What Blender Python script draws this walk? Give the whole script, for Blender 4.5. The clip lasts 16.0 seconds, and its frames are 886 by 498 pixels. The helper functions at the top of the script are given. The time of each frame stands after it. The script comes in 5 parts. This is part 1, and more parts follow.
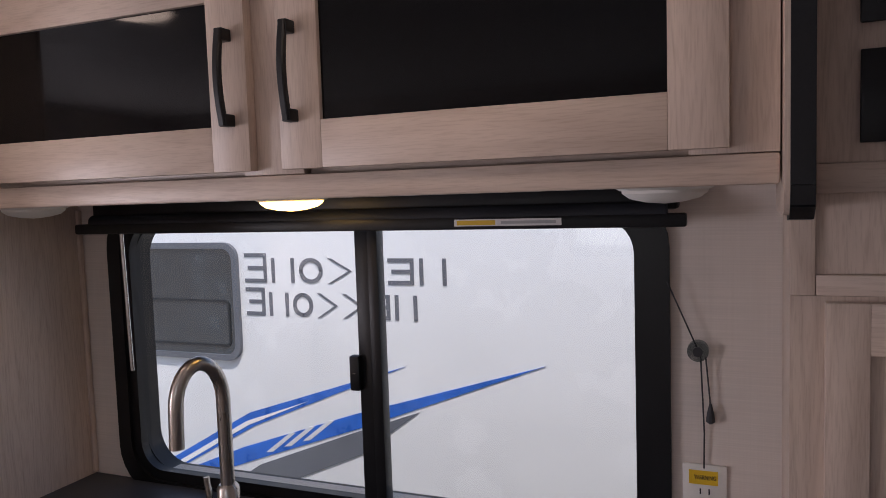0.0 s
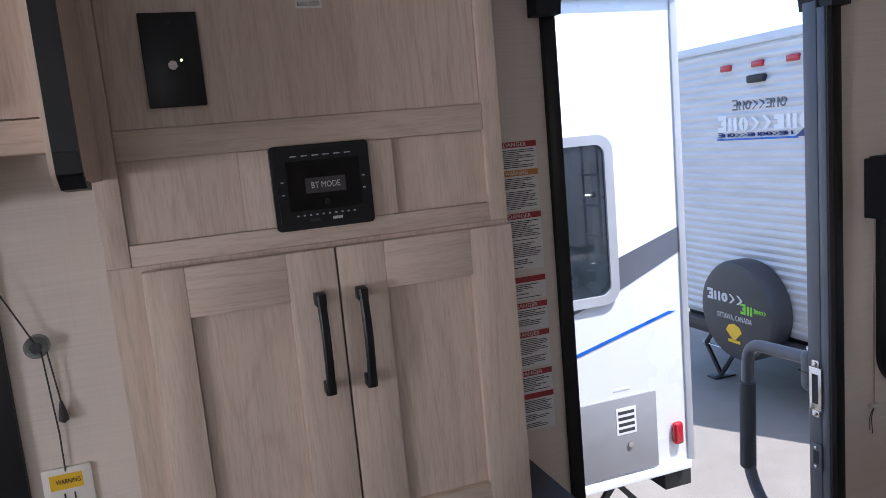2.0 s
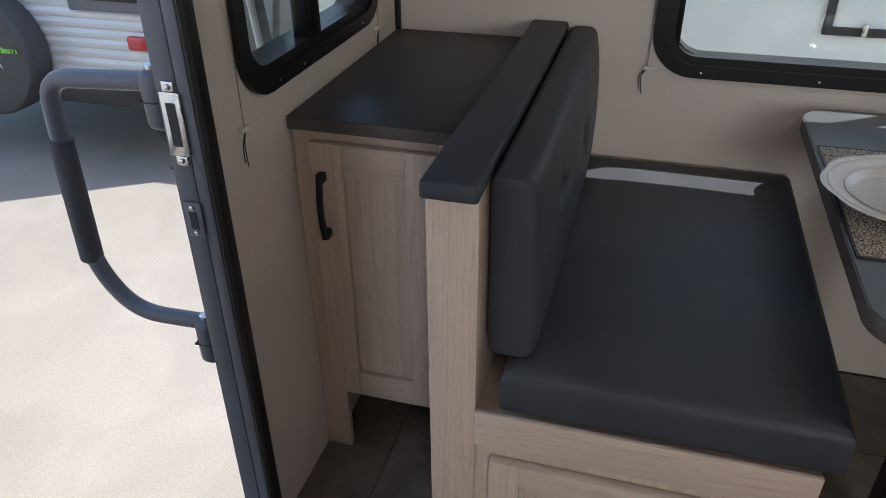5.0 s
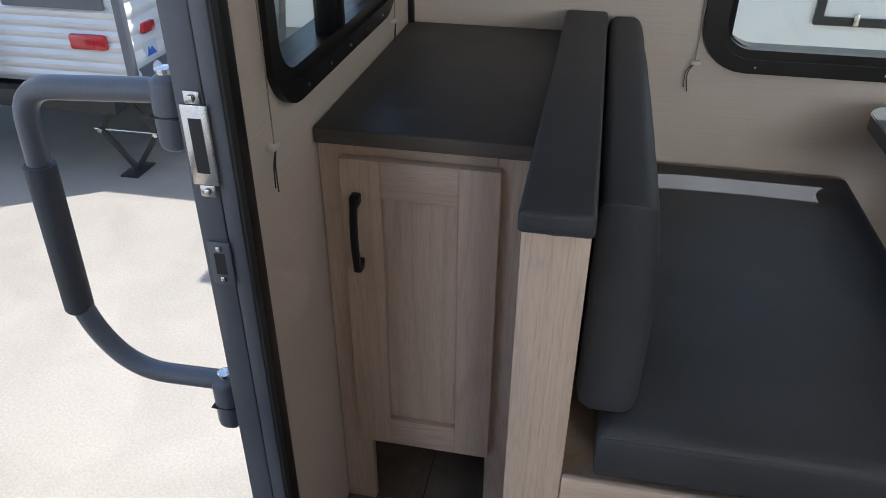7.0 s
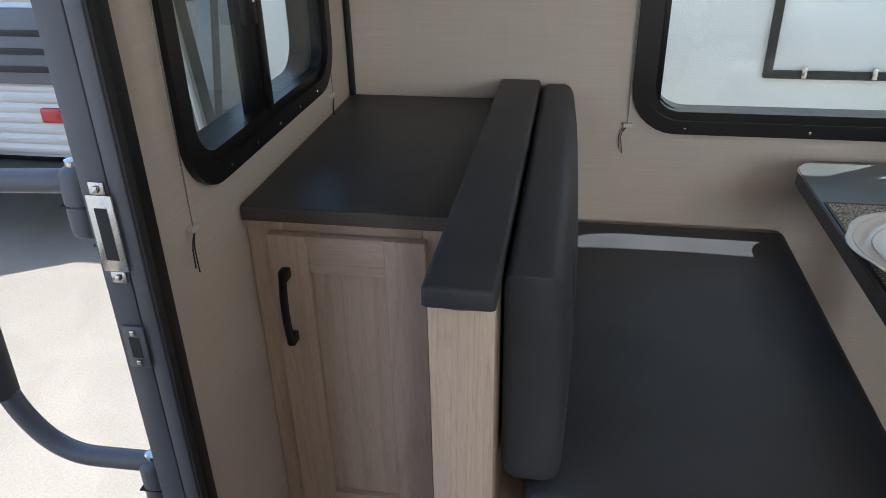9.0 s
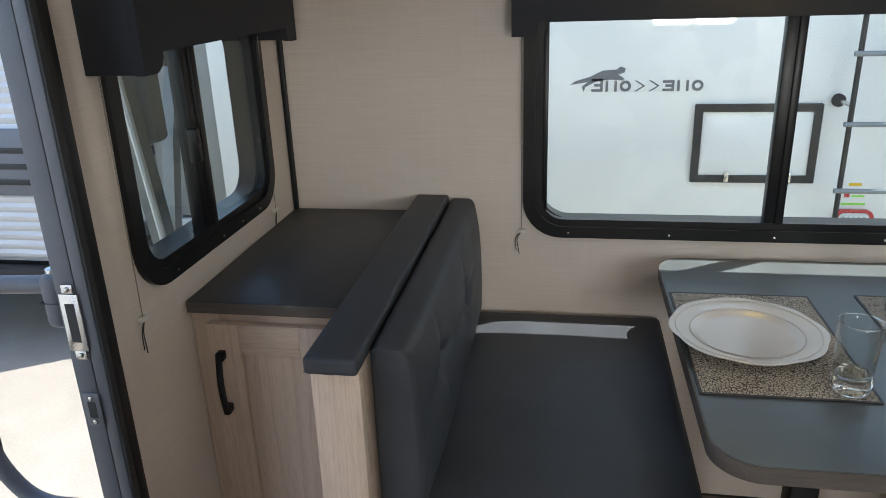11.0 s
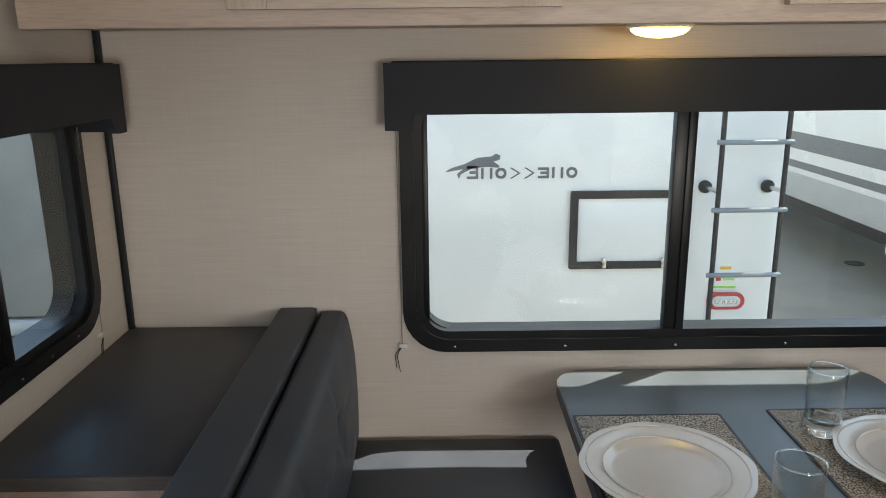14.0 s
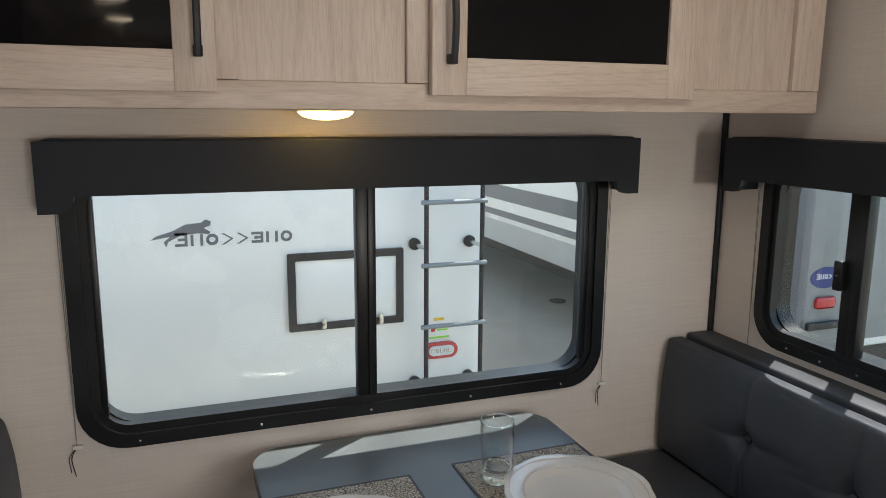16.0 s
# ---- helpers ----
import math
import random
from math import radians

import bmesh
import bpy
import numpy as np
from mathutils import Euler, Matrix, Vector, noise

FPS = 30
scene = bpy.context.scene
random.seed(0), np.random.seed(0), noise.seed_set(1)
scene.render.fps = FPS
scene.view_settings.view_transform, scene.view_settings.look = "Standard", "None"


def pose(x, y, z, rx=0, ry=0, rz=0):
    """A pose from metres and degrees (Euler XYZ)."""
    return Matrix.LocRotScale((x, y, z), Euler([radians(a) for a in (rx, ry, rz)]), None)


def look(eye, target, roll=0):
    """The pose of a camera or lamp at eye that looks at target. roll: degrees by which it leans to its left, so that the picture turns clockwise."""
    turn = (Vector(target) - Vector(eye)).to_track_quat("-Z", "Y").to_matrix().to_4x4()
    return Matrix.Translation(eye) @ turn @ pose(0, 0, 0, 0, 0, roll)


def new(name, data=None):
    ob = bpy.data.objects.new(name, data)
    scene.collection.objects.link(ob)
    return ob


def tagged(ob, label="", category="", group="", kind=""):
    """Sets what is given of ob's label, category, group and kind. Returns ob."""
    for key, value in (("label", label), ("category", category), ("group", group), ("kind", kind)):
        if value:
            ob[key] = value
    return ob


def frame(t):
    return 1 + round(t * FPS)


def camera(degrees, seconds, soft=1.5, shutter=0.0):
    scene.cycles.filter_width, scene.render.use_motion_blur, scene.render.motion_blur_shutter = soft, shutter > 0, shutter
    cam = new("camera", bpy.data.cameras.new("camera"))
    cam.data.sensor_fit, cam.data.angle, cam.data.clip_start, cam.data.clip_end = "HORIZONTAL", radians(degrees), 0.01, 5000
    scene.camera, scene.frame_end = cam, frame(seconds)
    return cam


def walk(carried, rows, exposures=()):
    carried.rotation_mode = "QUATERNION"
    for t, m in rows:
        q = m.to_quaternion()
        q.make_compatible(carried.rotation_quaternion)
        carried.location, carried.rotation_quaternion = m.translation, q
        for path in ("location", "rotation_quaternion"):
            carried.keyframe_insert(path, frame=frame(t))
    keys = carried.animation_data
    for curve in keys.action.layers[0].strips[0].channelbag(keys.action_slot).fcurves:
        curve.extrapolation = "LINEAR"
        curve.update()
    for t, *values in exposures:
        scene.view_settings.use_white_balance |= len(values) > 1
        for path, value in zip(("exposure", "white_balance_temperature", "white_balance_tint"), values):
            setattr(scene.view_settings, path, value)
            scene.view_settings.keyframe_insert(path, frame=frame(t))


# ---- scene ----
cam = camera(62.0, 16.0, soft=0.5)
PATH = [
    (0, (0.057, -0.022, 1.614), (-0.691, 1.827, 1.461), -1.9),
    (0.5, (0.161, -0.006, 1.658), (-0.394, 1.912, 1.542), -2.6),
    (1, (0.239, 0.001, 1.676), (-0.041, 1.978, 1.567), -3.3),
    (1.5, (0.275, 0.006, 1.651), (0.41, 1.994, 1.484), -4.2),
    (2, (0.227, 0.039, 1.589), (0.865, 1.911, 1.294), -5.2),
    (2.5, (0.136, 0.065, 1.53), (1.211, 1.688, 1.071), -4.5),
    (3, (0.126, 0.107, 1.487), (1.472, 1.46, 0.889), -3.0),
    (3.5, (0.242, 0.211, 1.47), (1.714, 1.359, 0.753), -3.5),
    (4, (0.357, 0.338, 1.437), (1.926, 1.232, 0.579), -2.6),
    (4.5, (0.492, 0.502, 1.421), (2.117, 1.149, 0.452), -1.3),
    (4.7, (0.541, 0.581, 1.396), (2.176, 1.132, 0.384), -0.8),
    (5.2, (0.672, 0.606, 1.362), (2.312, 1.066, 0.312), -0.5),
    (5.8, (0.785, 0.672, 1.328), (2.431, 1.062, 0.253), -0.1),
    (6.8, (0.782, 0.841, 1.302), (2.425, 1.181, 0.221), 0.1),
    (7, (0.780, 0.84, 1.312), (2.444, 1.174, 0.258), 0.3),
    (7.5, (0.784, 0.836, 1.317), (2.482, 1.158, 0.31), 0.1),
    (8, (0.788, 0.826, 1.319), (2.495, 1.149, 0.327), -0.3),
    (8.8, (0.797, 0.775, 1.335), (2.537, 1.095, 0.385), -1.0),
    (9.4, (0.782, 0.664, 1.365), (2.552, 0.988, 0.475), -1.8),
    (10.0, (0.665, 0.606, 1.402), (2.466, 0.931, 0.590), -2.4),
    (10.5, (0.571, 0.618, 1.43), (2.389, 0.944, 0.661), -2.6),
    (11, (0.54, 0.495, 1.463), (2.387, 0.825, 0.772), -2.0),
    (11.5, (0.533, 0.363, 1.471), (2.4, 0.716, 0.848), -1.8),
    (12, (0.541, 0.286, 1.471), (2.414, 0.686, 0.894), -1.7),
    (12.5, (0.618, 0.341, 1.47), (2.5, 0.75, 0.931), -1.5),
    (13, (0.703, 0.431, 1.485), (2.598, 0.786, 0.951), -1.2),
    (13.5, (0.778, 0.5, 1.467), (2.697, 0.701, 0.941), -1.0),
    (14, (0.804, 0.522, 1.47), (2.74, 0.517, 0.969), -0.6),
    (14.5, (0.814, 0.508, 1.493), (2.745, 0.293, 1.021), -0.5),
    (15, (0.807, 0.453, 1.503), (2.719, 0.06, 1.065), -0.2),
    (15.5, (0.799, 0.413, 1.512), (2.678, -0.143, 1.112), 0.1),
    (16, (0.788, 0.4, 1.52), (2.631, -0.286, 1.156), 0.4),
]
EXPOSURES = [(0, 0.55, 6120, 27), (1.0, 0.76, 6020, 27), (1.5, 1.25, 5900, 20), (2.0, 1.22, 5750, 15), (2.5, 0.72, 5780, 14), (3.0, 0.84, 5900, 14), (3.5, 1.12, 6050, 12), (4.5, 1.3, 6250, 10), (7.0, 1.42, 6150, 8),
             (8.0, 1.42, 6150, 8), (10.5, 1.66, 6300, 6), (13.0, 1.76, 6350, 6), (14.5, 1.7, 6550, 7), (16, 1.58, 6500, 8)]
walk(cam, [(t, look(eye, target, roll)) for t, eye, target, roll in PATH], EXPOSURES)

# ---- sky, sun and large lights ----
SUN_TO = Vector((0.26, -0.40, 0.94)).normalized()
world = bpy.data.worlds.new("sky")
scene.world = world
world.use_nodes = True
sky = world.node_tree.nodes.new("ShaderNodeTexSky")
sky.sky_type, sky.sun_disc = "NISHITA", False
sky.sun_elevation = math.asin(SUN_TO.z)
sky.sun_rotation = math.atan2(SUN_TO.x, SUN_TO.y)
background = world.node_tree.nodes["Background"]
background.inputs["Strength"].default_value = 0.15
world.node_tree.links.new(sky.outputs["Color"], background.inputs["Color"])
sun_lamp = bpy.data.lights.new("sun", "SUN")
sun_lamp.energy, sun_lamp.angle, sun_lamp.color = 3.0, radians(0.53), (1.0, 0.95, 0.88)
sun = new("sun", sun_lamp)
sun.matrix_world = look(SUN_TO * 20, (0, 0, 0))
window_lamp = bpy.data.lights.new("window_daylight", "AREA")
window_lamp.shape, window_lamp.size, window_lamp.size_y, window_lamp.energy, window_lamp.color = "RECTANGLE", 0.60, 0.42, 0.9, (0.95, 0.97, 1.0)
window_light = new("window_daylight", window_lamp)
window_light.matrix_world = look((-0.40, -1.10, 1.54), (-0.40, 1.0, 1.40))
# Added fill: area lamp in an invented front window, brightens faces turned to -x.
fill_lamp = bpy.data.lights.new("front_daylight", "AREA")
fill_lamp.shape, fill_lamp.size, fill_lamp.size_y, fill_lamp.energy, fill_lamp.color = "RECTANGLE", 0.70, 0.50, 16.0, (1.0, 0.98, 0.95)
fill_light = new("front_daylight", fill_lamp)
fill_light.matrix_world = look((-2.66, -0.55, 1.25), (0.0, -0.25, 1.10))


# ---- materials ----
def base_material(name):
    m = bpy.data.materials.new(name)
    m.use_nodes = True
    t = m.node_tree
    return m, t, t.nodes["Principled BSDF"]


def coords(t, stretch):
    tc, mp = t.nodes.new("ShaderNodeTexCoord"), t.nodes.new("ShaderNodeMapping")
    mp.inputs["Scale"].default_value = stretch
    t.links.new(tc.outputs["Object"], mp.inputs["Vector"])
    return mp.outputs["Vector"]


def noise_tex(t, vec, scale, detail=3.0, distortion=0.0):
    n = t.nodes.new("ShaderNodeTexNoise")
    n.inputs["Scale"].default_value, n.inputs["Detail"].default_value = scale, detail
    n.inputs["Distortion"].default_value = distortion
    t.links.new(vec, n.inputs["Vector"])
    return n.outputs["Fac"]


def ramp(t, fac, stops):
    r = t.nodes.new("ShaderNodeValToRGB")
    while len(r.color_ramp.elements) < len(stops):
        r.color_ramp.elements.new(0.5)
    for e, (p, c) in zip(r.color_ramp.elements, stops):
        e.position, e.color = p, (*c, 1)
    t.links.new(fac, r.inputs["Fac"])
    return r.outputs["Color"]


def blend(t, kind, fac, a, b):
    m = t.nodes.new("ShaderNodeMix")
    m.data_type, m.blend_type = "RGBA", kind
    if isinstance(fac, float):
        m.inputs[0].default_value = fac
    else:
        t.links.new(fac, m.inputs[0])
    t.links.new(a, m.inputs[6])
    t.links.new(b, m.inputs[7])
    return m.outputs[2]


def bumped(t, p, height, strength, distance=0.001):
    b = t.nodes.new("ShaderNodeBump")
    b.inputs["Strength"].default_value, b.inputs["Distance"].default_value = strength, distance
    t.links.new(height, b.inputs["Height"])
    t.links.new(b.outputs["Normal"], p.inputs["Normal"])


def shade(c, k):
    return tuple(min(1.0, v * k) for v in c)


def plain(name, col, rough=0.5, metal=0.0, var=0.12, scale=6.0, fine=250.0, bump=0.15, depth=0.0006, stretch=(1, 1, 1), coat=0.0, spec=0.5):
    """A surface with broad and fine variation and a fine relief."""
    m, t, p = base_material(name)
    vec = coords(t, stretch)
    broad, grain = noise_tex(t, vec, scale, 4), noise_tex(t, vec, fine, 3)
    a = ramp(t, broad, [(0.3, shade(col, 1 - var)), (0.7, shade(col, 1 + var))])
    b = ramp(t, grain, [(0.3, (1 - var,) * 3), (0.7, (1, 1, 1))])
    t.links.new(blend(t, "MULTIPLY", 1.0, a, b), p.inputs["Base Color"])
    rr = ramp(t, broad, [(0.3, (max(0, rough - 0.06),) * 3), (0.7, (min(1, rough + 0.06),) * 3)])
    t.links.new(rr, p.inputs["Roughness"])
    p.inputs["Metallic"].default_value, p.inputs["Coat Weight"].default_value = metal, coat
    p.inputs["Specular IOR Level"].default_value = spec
    bumped(t, p, grain, bump, depth)
    return m


def wood(name, along, light=(0.63, 0.515, 0.43), dark=(0.47, 0.37, 0.30), rough=0.42):
    """Pale washed oak print with the grain along one axis."""
    m, t, p = base_material(name)
    s = [1.0, 1.0, 1.0]
    s[along] = 0.07
    vec = coords(t, s)
    info = t.nodes.new("ShaderNodeObjectInfo")
    off = t.nodes.new("ShaderNodeVectorMath")
    off.operation = "MULTIPLY_ADD"
    comb = t.nodes.new("ShaderNodeCombineXYZ")
    for k in range(3):
        t.links.new(info.outputs["Random"], comb.inputs[k])
    t.links.new(comb.outputs["Vector"], off.inputs[0])
    off.inputs[1].default_value = (3.1, 5.7, 2.3)
    t.links.new(vec, off.inputs[2])
    v = off.outputs["Vector"]
    streak, pore, flame = noise_tex(t, v, 70, 5, 0.3), noise_tex(t, v, 420, 3), noise_tex(t, v, 5.0, 2, 0.9)
    bands = t.nodes.new("ShaderNodeMath")
    bands.operation = "PINGPONG"
    mul = t.nodes.new("ShaderNodeMath")
    mul.operation, mul.inputs[1].default_value = "MULTIPLY", 34.0
    t.links.new(flame, mul.inputs[0])
    t.links.new(mul.outputs[0], bands.inputs[0])
    bands.inputs[1].default_value = 1.0
    mid = tuple(0.65 * a + 0.35 * b for a, b in zip(light, dark))
    a = ramp(t, streak, [(0.3, mid), (0.65, light)])
    b = ramp(t, bands.outputs[0], [(0.0, (0.80, 0.765, 0.74)), (0.35, (1, 1, 1))])
    c = ramp(t, pore, [(0.36, (0.80, 0.77, 0.74)), (0.52, (1, 1, 1))])
    col = blend(t, "MULTIPLY", 0.5, a, b)
    t.links.new(blend(t, "MULTIPLY", 0.55, col, c), p.inputs["Base Color"])
    p.inputs["Roughness"].default_value = rough
    bumped(t, p, pore, 0.25, 0.0004)
    return m


def linen(name, col):
    """Wallboard printed with fine threads."""
    m, t, p = base_material(name)
    h, w = noise_tex(t, coords(t, (6, 6, 420)), 1.0, 3), noise_tex(t, coords(t, (420, 420, 8)), 1.0, 2)
    broad = noise_tex(t, coords(t, (1, 1, 1)), 1.7, 3)
    a = ramp(t, h, [(0.25, shade(col, 0.93)), (0.75, shade(col, 1.055))])
    b = ramp(t, w, [(0.3, (0.97, 0.965, 0.96)), (0.7, (1, 1, 1))])
    c = ramp(t, broad, [(0.3, (0.95, 0.95, 0.95)), (0.7, (1, 1, 1))])
    t.links.new(blend(t, "MULTIPLY", 1.0, blend(t, "MULTIPLY", 1.0, a, b), c), p.inputs["Base Color"])
    p.inputs["Roughness"].default_value = 0.62
    bumped(t, p, h, 0.12, 0.0005)
    return m


def pane_glass(name, tint, edge=4.0, rise=0.5):
    m = bpy.data.materials.new(name)
    m.use_nodes = True
    t = m.node_tree
    t.nodes.remove(t.nodes["Principled BSDF"])
    tr, gl, mx, lw = (t.nodes.new("ShaderNode" + k) for k in ("BsdfTransparent", "BsdfGlossy", "MixShader", "LayerWeight"))
    tr.inputs["Color"].default_value = (*tint, 1)
    gl.inputs["Roughness"].default_value = 0.01
    lw.inputs["Blend"].default_value = 0.5
    power, gain = t.nodes.new("ShaderNodeMath"), t.nodes.new("ShaderNodeMath")
    power.operation, power.inputs[1].default_value = "POWER", edge
    gain.operation, gain.inputs[1].default_value, gain.inputs[2].default_value = "MULTIPLY_ADD", rise, 0.03
    t.links.new(lw.outputs["Facing"], power.inputs[0])
    t.links.new(power.outputs[0], gain.inputs[0])
    t.links.new(gain.outputs[0], mx.inputs[0])
    t.links.new(tr.outputs[0], mx.inputs[1])
    t.links.new(gl.outputs[0], mx.inputs[2])
    t.links.new(mx.outputs[0], t.nodes["Material Output"].inputs["Surface"])
    return m


def clear_glass(name):
    m, t, p = base_material(name)
    p.inputs["Transmission Weight"].default_value, p.inputs["Roughness"].default_value = 1.0, 0.0
    p.inputs["IOR"].default_value = 1.45
    p.inputs["Base Color"].default_value = (0.97, 0.99, 0.98, 1)
    return m


def glowing(name, col, strength):
    m, t, p = base_material(name)
    p.inputs["Base Color"].default_value = (0.9, 0.88, 0.82, 1)
    p.inputs["Emission Color"].default_value, p.inputs["Emission Strength"].default_value = (*col, 1), strength
    return m


WOOD_V, WOOD_X, WOOD_Y = wood("oak_upright", 2), wood("oak_along_x", 0), wood("oak_along_y", 1)
LINEN = linen("linen_wallboard", (0.69, 0.615, 0.555))
CEIL = plain("ceiling_board", (0.78, 0.76, 0.72), 0.6, var=0.04)
BLACK = plain("black_plastic", (0.010, 0.011, 0.013), 0.42, var=0.2, bump=0.1, spec=0.35)
BLACK_MATT = plain("black_valance_vinyl", (0.019, 0.021, 0.027), 0.55, var=0.2, bump=0.25, fine=600, spec=0.25)
BLACK_METAL = plain("black_window_frame", (0.008, 0.0085, 0.010), 0.36, var=0.2, bump=0.05, spec=0.35)
DARK_GLASS = plain("dark_cabinet_glass", (0.005, 0.005, 0.006), 0.05, var=0.05, bump=0.0, spec=0.22)
COUNTER = plain("charcoal_laminate", (0.060, 0.062, 0.068), 0.46, var=0.3, scale=9, fine=420, bump=0.12)
EDGE_LIGHT = plain("grey_brown_edge", (0.115, 0.10, 0.092), 0.5, var=0.25, stretch=(1, 0.1, 1), scale=30)
EDGE = plain("dark_brown_edge", (0.030, 0.027, 0.027), 0.5, var=0.3)
VINYL = plain("charcoal_vinyl", (0.054, 0.060, 0.072), 0.5, var=0.18, scale=7, fine=420, bump=0.4, depth=0.0008, spec=0.3)
TABLE = plain("grey_table_laminate", (0.108, 0.126, 0.134), 0.36, var=0.2, scale=5, fine=500, bump=0.06)
WHITE_CER = plain("white_glaze", (0.66, 0.625, 0.58), 0.2, var=0.03, bump=0.02, coat=0.3)
CHROME = plain("bright_steel", (0.62, 0.62, 0.61), 0.22, 1.0, var=0.1, bump=0.05)
NICKEL = plain("brushed_nickel", (0.52, 0.47, 0.42), 0.28, 1.0, var=0.08, fine=500, stretch=(1, 1, 0.1), bump=0.06)
WHITE_PL = plain("white_plastic", (0.72, 0.70, 0.66), 0.4, var=0.05)
PAPER = plain("label_paper", (0.72, 0.71, 0.70), 0.6, var=0.04)
RED_INK = plain("red_label_print", (0.36, 0.035, 0.045), 0.6, var=0.1)
ORANGE_INK = plain("orange_label_print", (0.55, 0.22, 0.06), 0.6, var=0.1)
INK = plain("dark_print", (0.035, 0.035, 0.04), 0.6, var=0.1)
CORD = plain("cord", (0.30, 0.28, 0.25), 0.8, var=0.2)
PANE, PANE_TINT = pane_glass("window_pane", (0.945, 0.965, 0.915)), pane_glass("grey_window_pane", (0.62, 0.66, 0.67))
GLASS, GLASS_WALL = clear_glass("drinking_glass"), pane_glass("thin_clear_glass", (0.97, 0.985, 0.98), 2.2, 0.85)
FOAM = plain("dark_grey_foam", (0.055, 0.06, 0.07), 0.7, var=0.15, bump=0.3)
SLATE = plain("slate_painted_metal", (0.10, 0.11, 0.13), 0.36, var=0.12, bump=0.05)
# The 20.0 ceiling diffuser belongs to an added fill lamp over the dinette.
LAMP_ON, LAMP_CEIL, LAMP_FILL, LAMP_OFF = glowing("lit_diffuser", (1.0, 0.60, 0.13), 4.5), glowing("lit_ceiling_diffuser", (1.0, 0.80, 0.58), 8.0), glowing("fill_ceiling_diffuser", (1.0, 0.93, 0.84), 20.0), plain("unlit_diffuser", (0.75, 0.73, 0.68), 0.35, var=0.04)
# outdoors
FIBRE = plain("white_fibreglass", (0.78, 0.79, 0.79), 0.25, var=0.03, scale=2, bump=0.02)
ALU = plain("grey_siding", (0.64, 0.64, 0.635), 0.4, 0.2, var=0.08, scale=2, bump=0.02, stretch=(1, 1, 6))
ALU_WHITE = plain("white_siding", (0.76, 0.77, 0.75), 0.4, 0.0, var=0.05, scale=2, bump=0.02, stretch=(1, 1, 6))
GREY_PAINT = plain("grey_decal", (0.13, 0.14, 0.16), 0.35, var=0.08)
LIGHT_GREY = plain("light_grey_decal", (0.42, 0.43, 0.44), 0.35, var=0.08)
BLUE = plain("blue_decal", (0.02, 0.13, 0.55), 0.3, var=0.2, scale=12)
BLUE_DARK = plain("navy_decal", (0.012, 0.03, 0.16), 0.3, var=0.15)
GREEN = plain("green_decal", (0.24, 0.62, 0.05), 0.4, var=0.05)
YELLOW = plain("yellow_decal", (0.75, 0.48, 0.02), 0.4, var=0.05)
SILVER = plain("silver_decal", (0.62, 0.64, 0.66), 0.35, var=0.05)
RED_LENS = plain("red_lens", (0.45, 0.012, 0.02), 0.2, var=0.1, coat=0.5)
TYRE_COVER = plain("tyre_cover_vinyl", (0.045, 0.047, 0.052), 0.45, var=0.15, bump=0.2)
FRAME_STEEL = plain("black_chassis", (0.02, 0.02, 0.022), 0.5, var=0.3)
RUBBER = plain("rubber", (0.025, 0.027, 0.030), 0.65, var=0.2, bump=0.3)
AWNING = plain("awning_aluminium", (0.20, 0.22, 0.24), 0.35, 0.4, var=0.1)


def concrete_ground():
    m, t, p = base_material("yard_concrete")
    vec = coords(t, (1, 1, 1))
    broad, mid, grit = noise_tex(t, vec, 0.35, 5), noise_tex(t, vec, 2.3, 5, 0.6), noise_tex(t, vec, 90, 4)
    a = ramp(t, broad, [(0.3, (0.28, 0.252, 0.219)), (0.7, (0.355, 0.32, 0.28))])
    b = ramp(t, mid, [(0.35, (0.86, 0.86, 0.86)), (0.6, (1, 1, 1))])
    c = ramp(t, grit, [(0.3, (0.85, 0.85, 0.85)), (0.62, (1, 1, 1))])
    t.links.new(blend(t, "MULTIPLY", 1.0, blend(t, "MULTIPLY", 0.8, a, b), c), p.inputs["Base Color"])
    p.inputs["Roughness"].default_value = 0.85
    bumped(t, p, grit, 0.3, 0.003)
    return m


def floor_stone():
    m, t, p = base_material("stone_look_vinyl")
    vec = coords(t, (1, 1, 1))
    info = t.nodes.new("ShaderNodeObjectInfo")
    broad, mid, grit = noise_tex(t, vec, 5, 5, 0.8), noise_tex(t, vec, 21, 5, 1.0), noise_tex(t, vec, 200, 3)
    a = ramp(t, broad, [(0.3, (0.16, 0.135, 0.115)), (0.5, (0.23, 0.20, 0.175)), (0.72, (0.32, 0.285, 0.25))])
    b = ramp(t, mid, [(0.3, (0.72, 0.70, 0.68)), (0.6, (1, 1, 1))])
    c = ramp(t, info.outputs["Random"], [(0.0, (0.82, 0.82, 0.82)), (1.0, (1, 1, 1))])
    t.links.new(blend(t, "MULTIPLY", 1.0, blend(t, "MULTIPLY", 0.9, a, b), c), p.inputs["Base Color"])
    p.inputs["Roughness"].default_value = 0.45
    bumped(t, p, grit, 0.15, 0.0006)
    return m


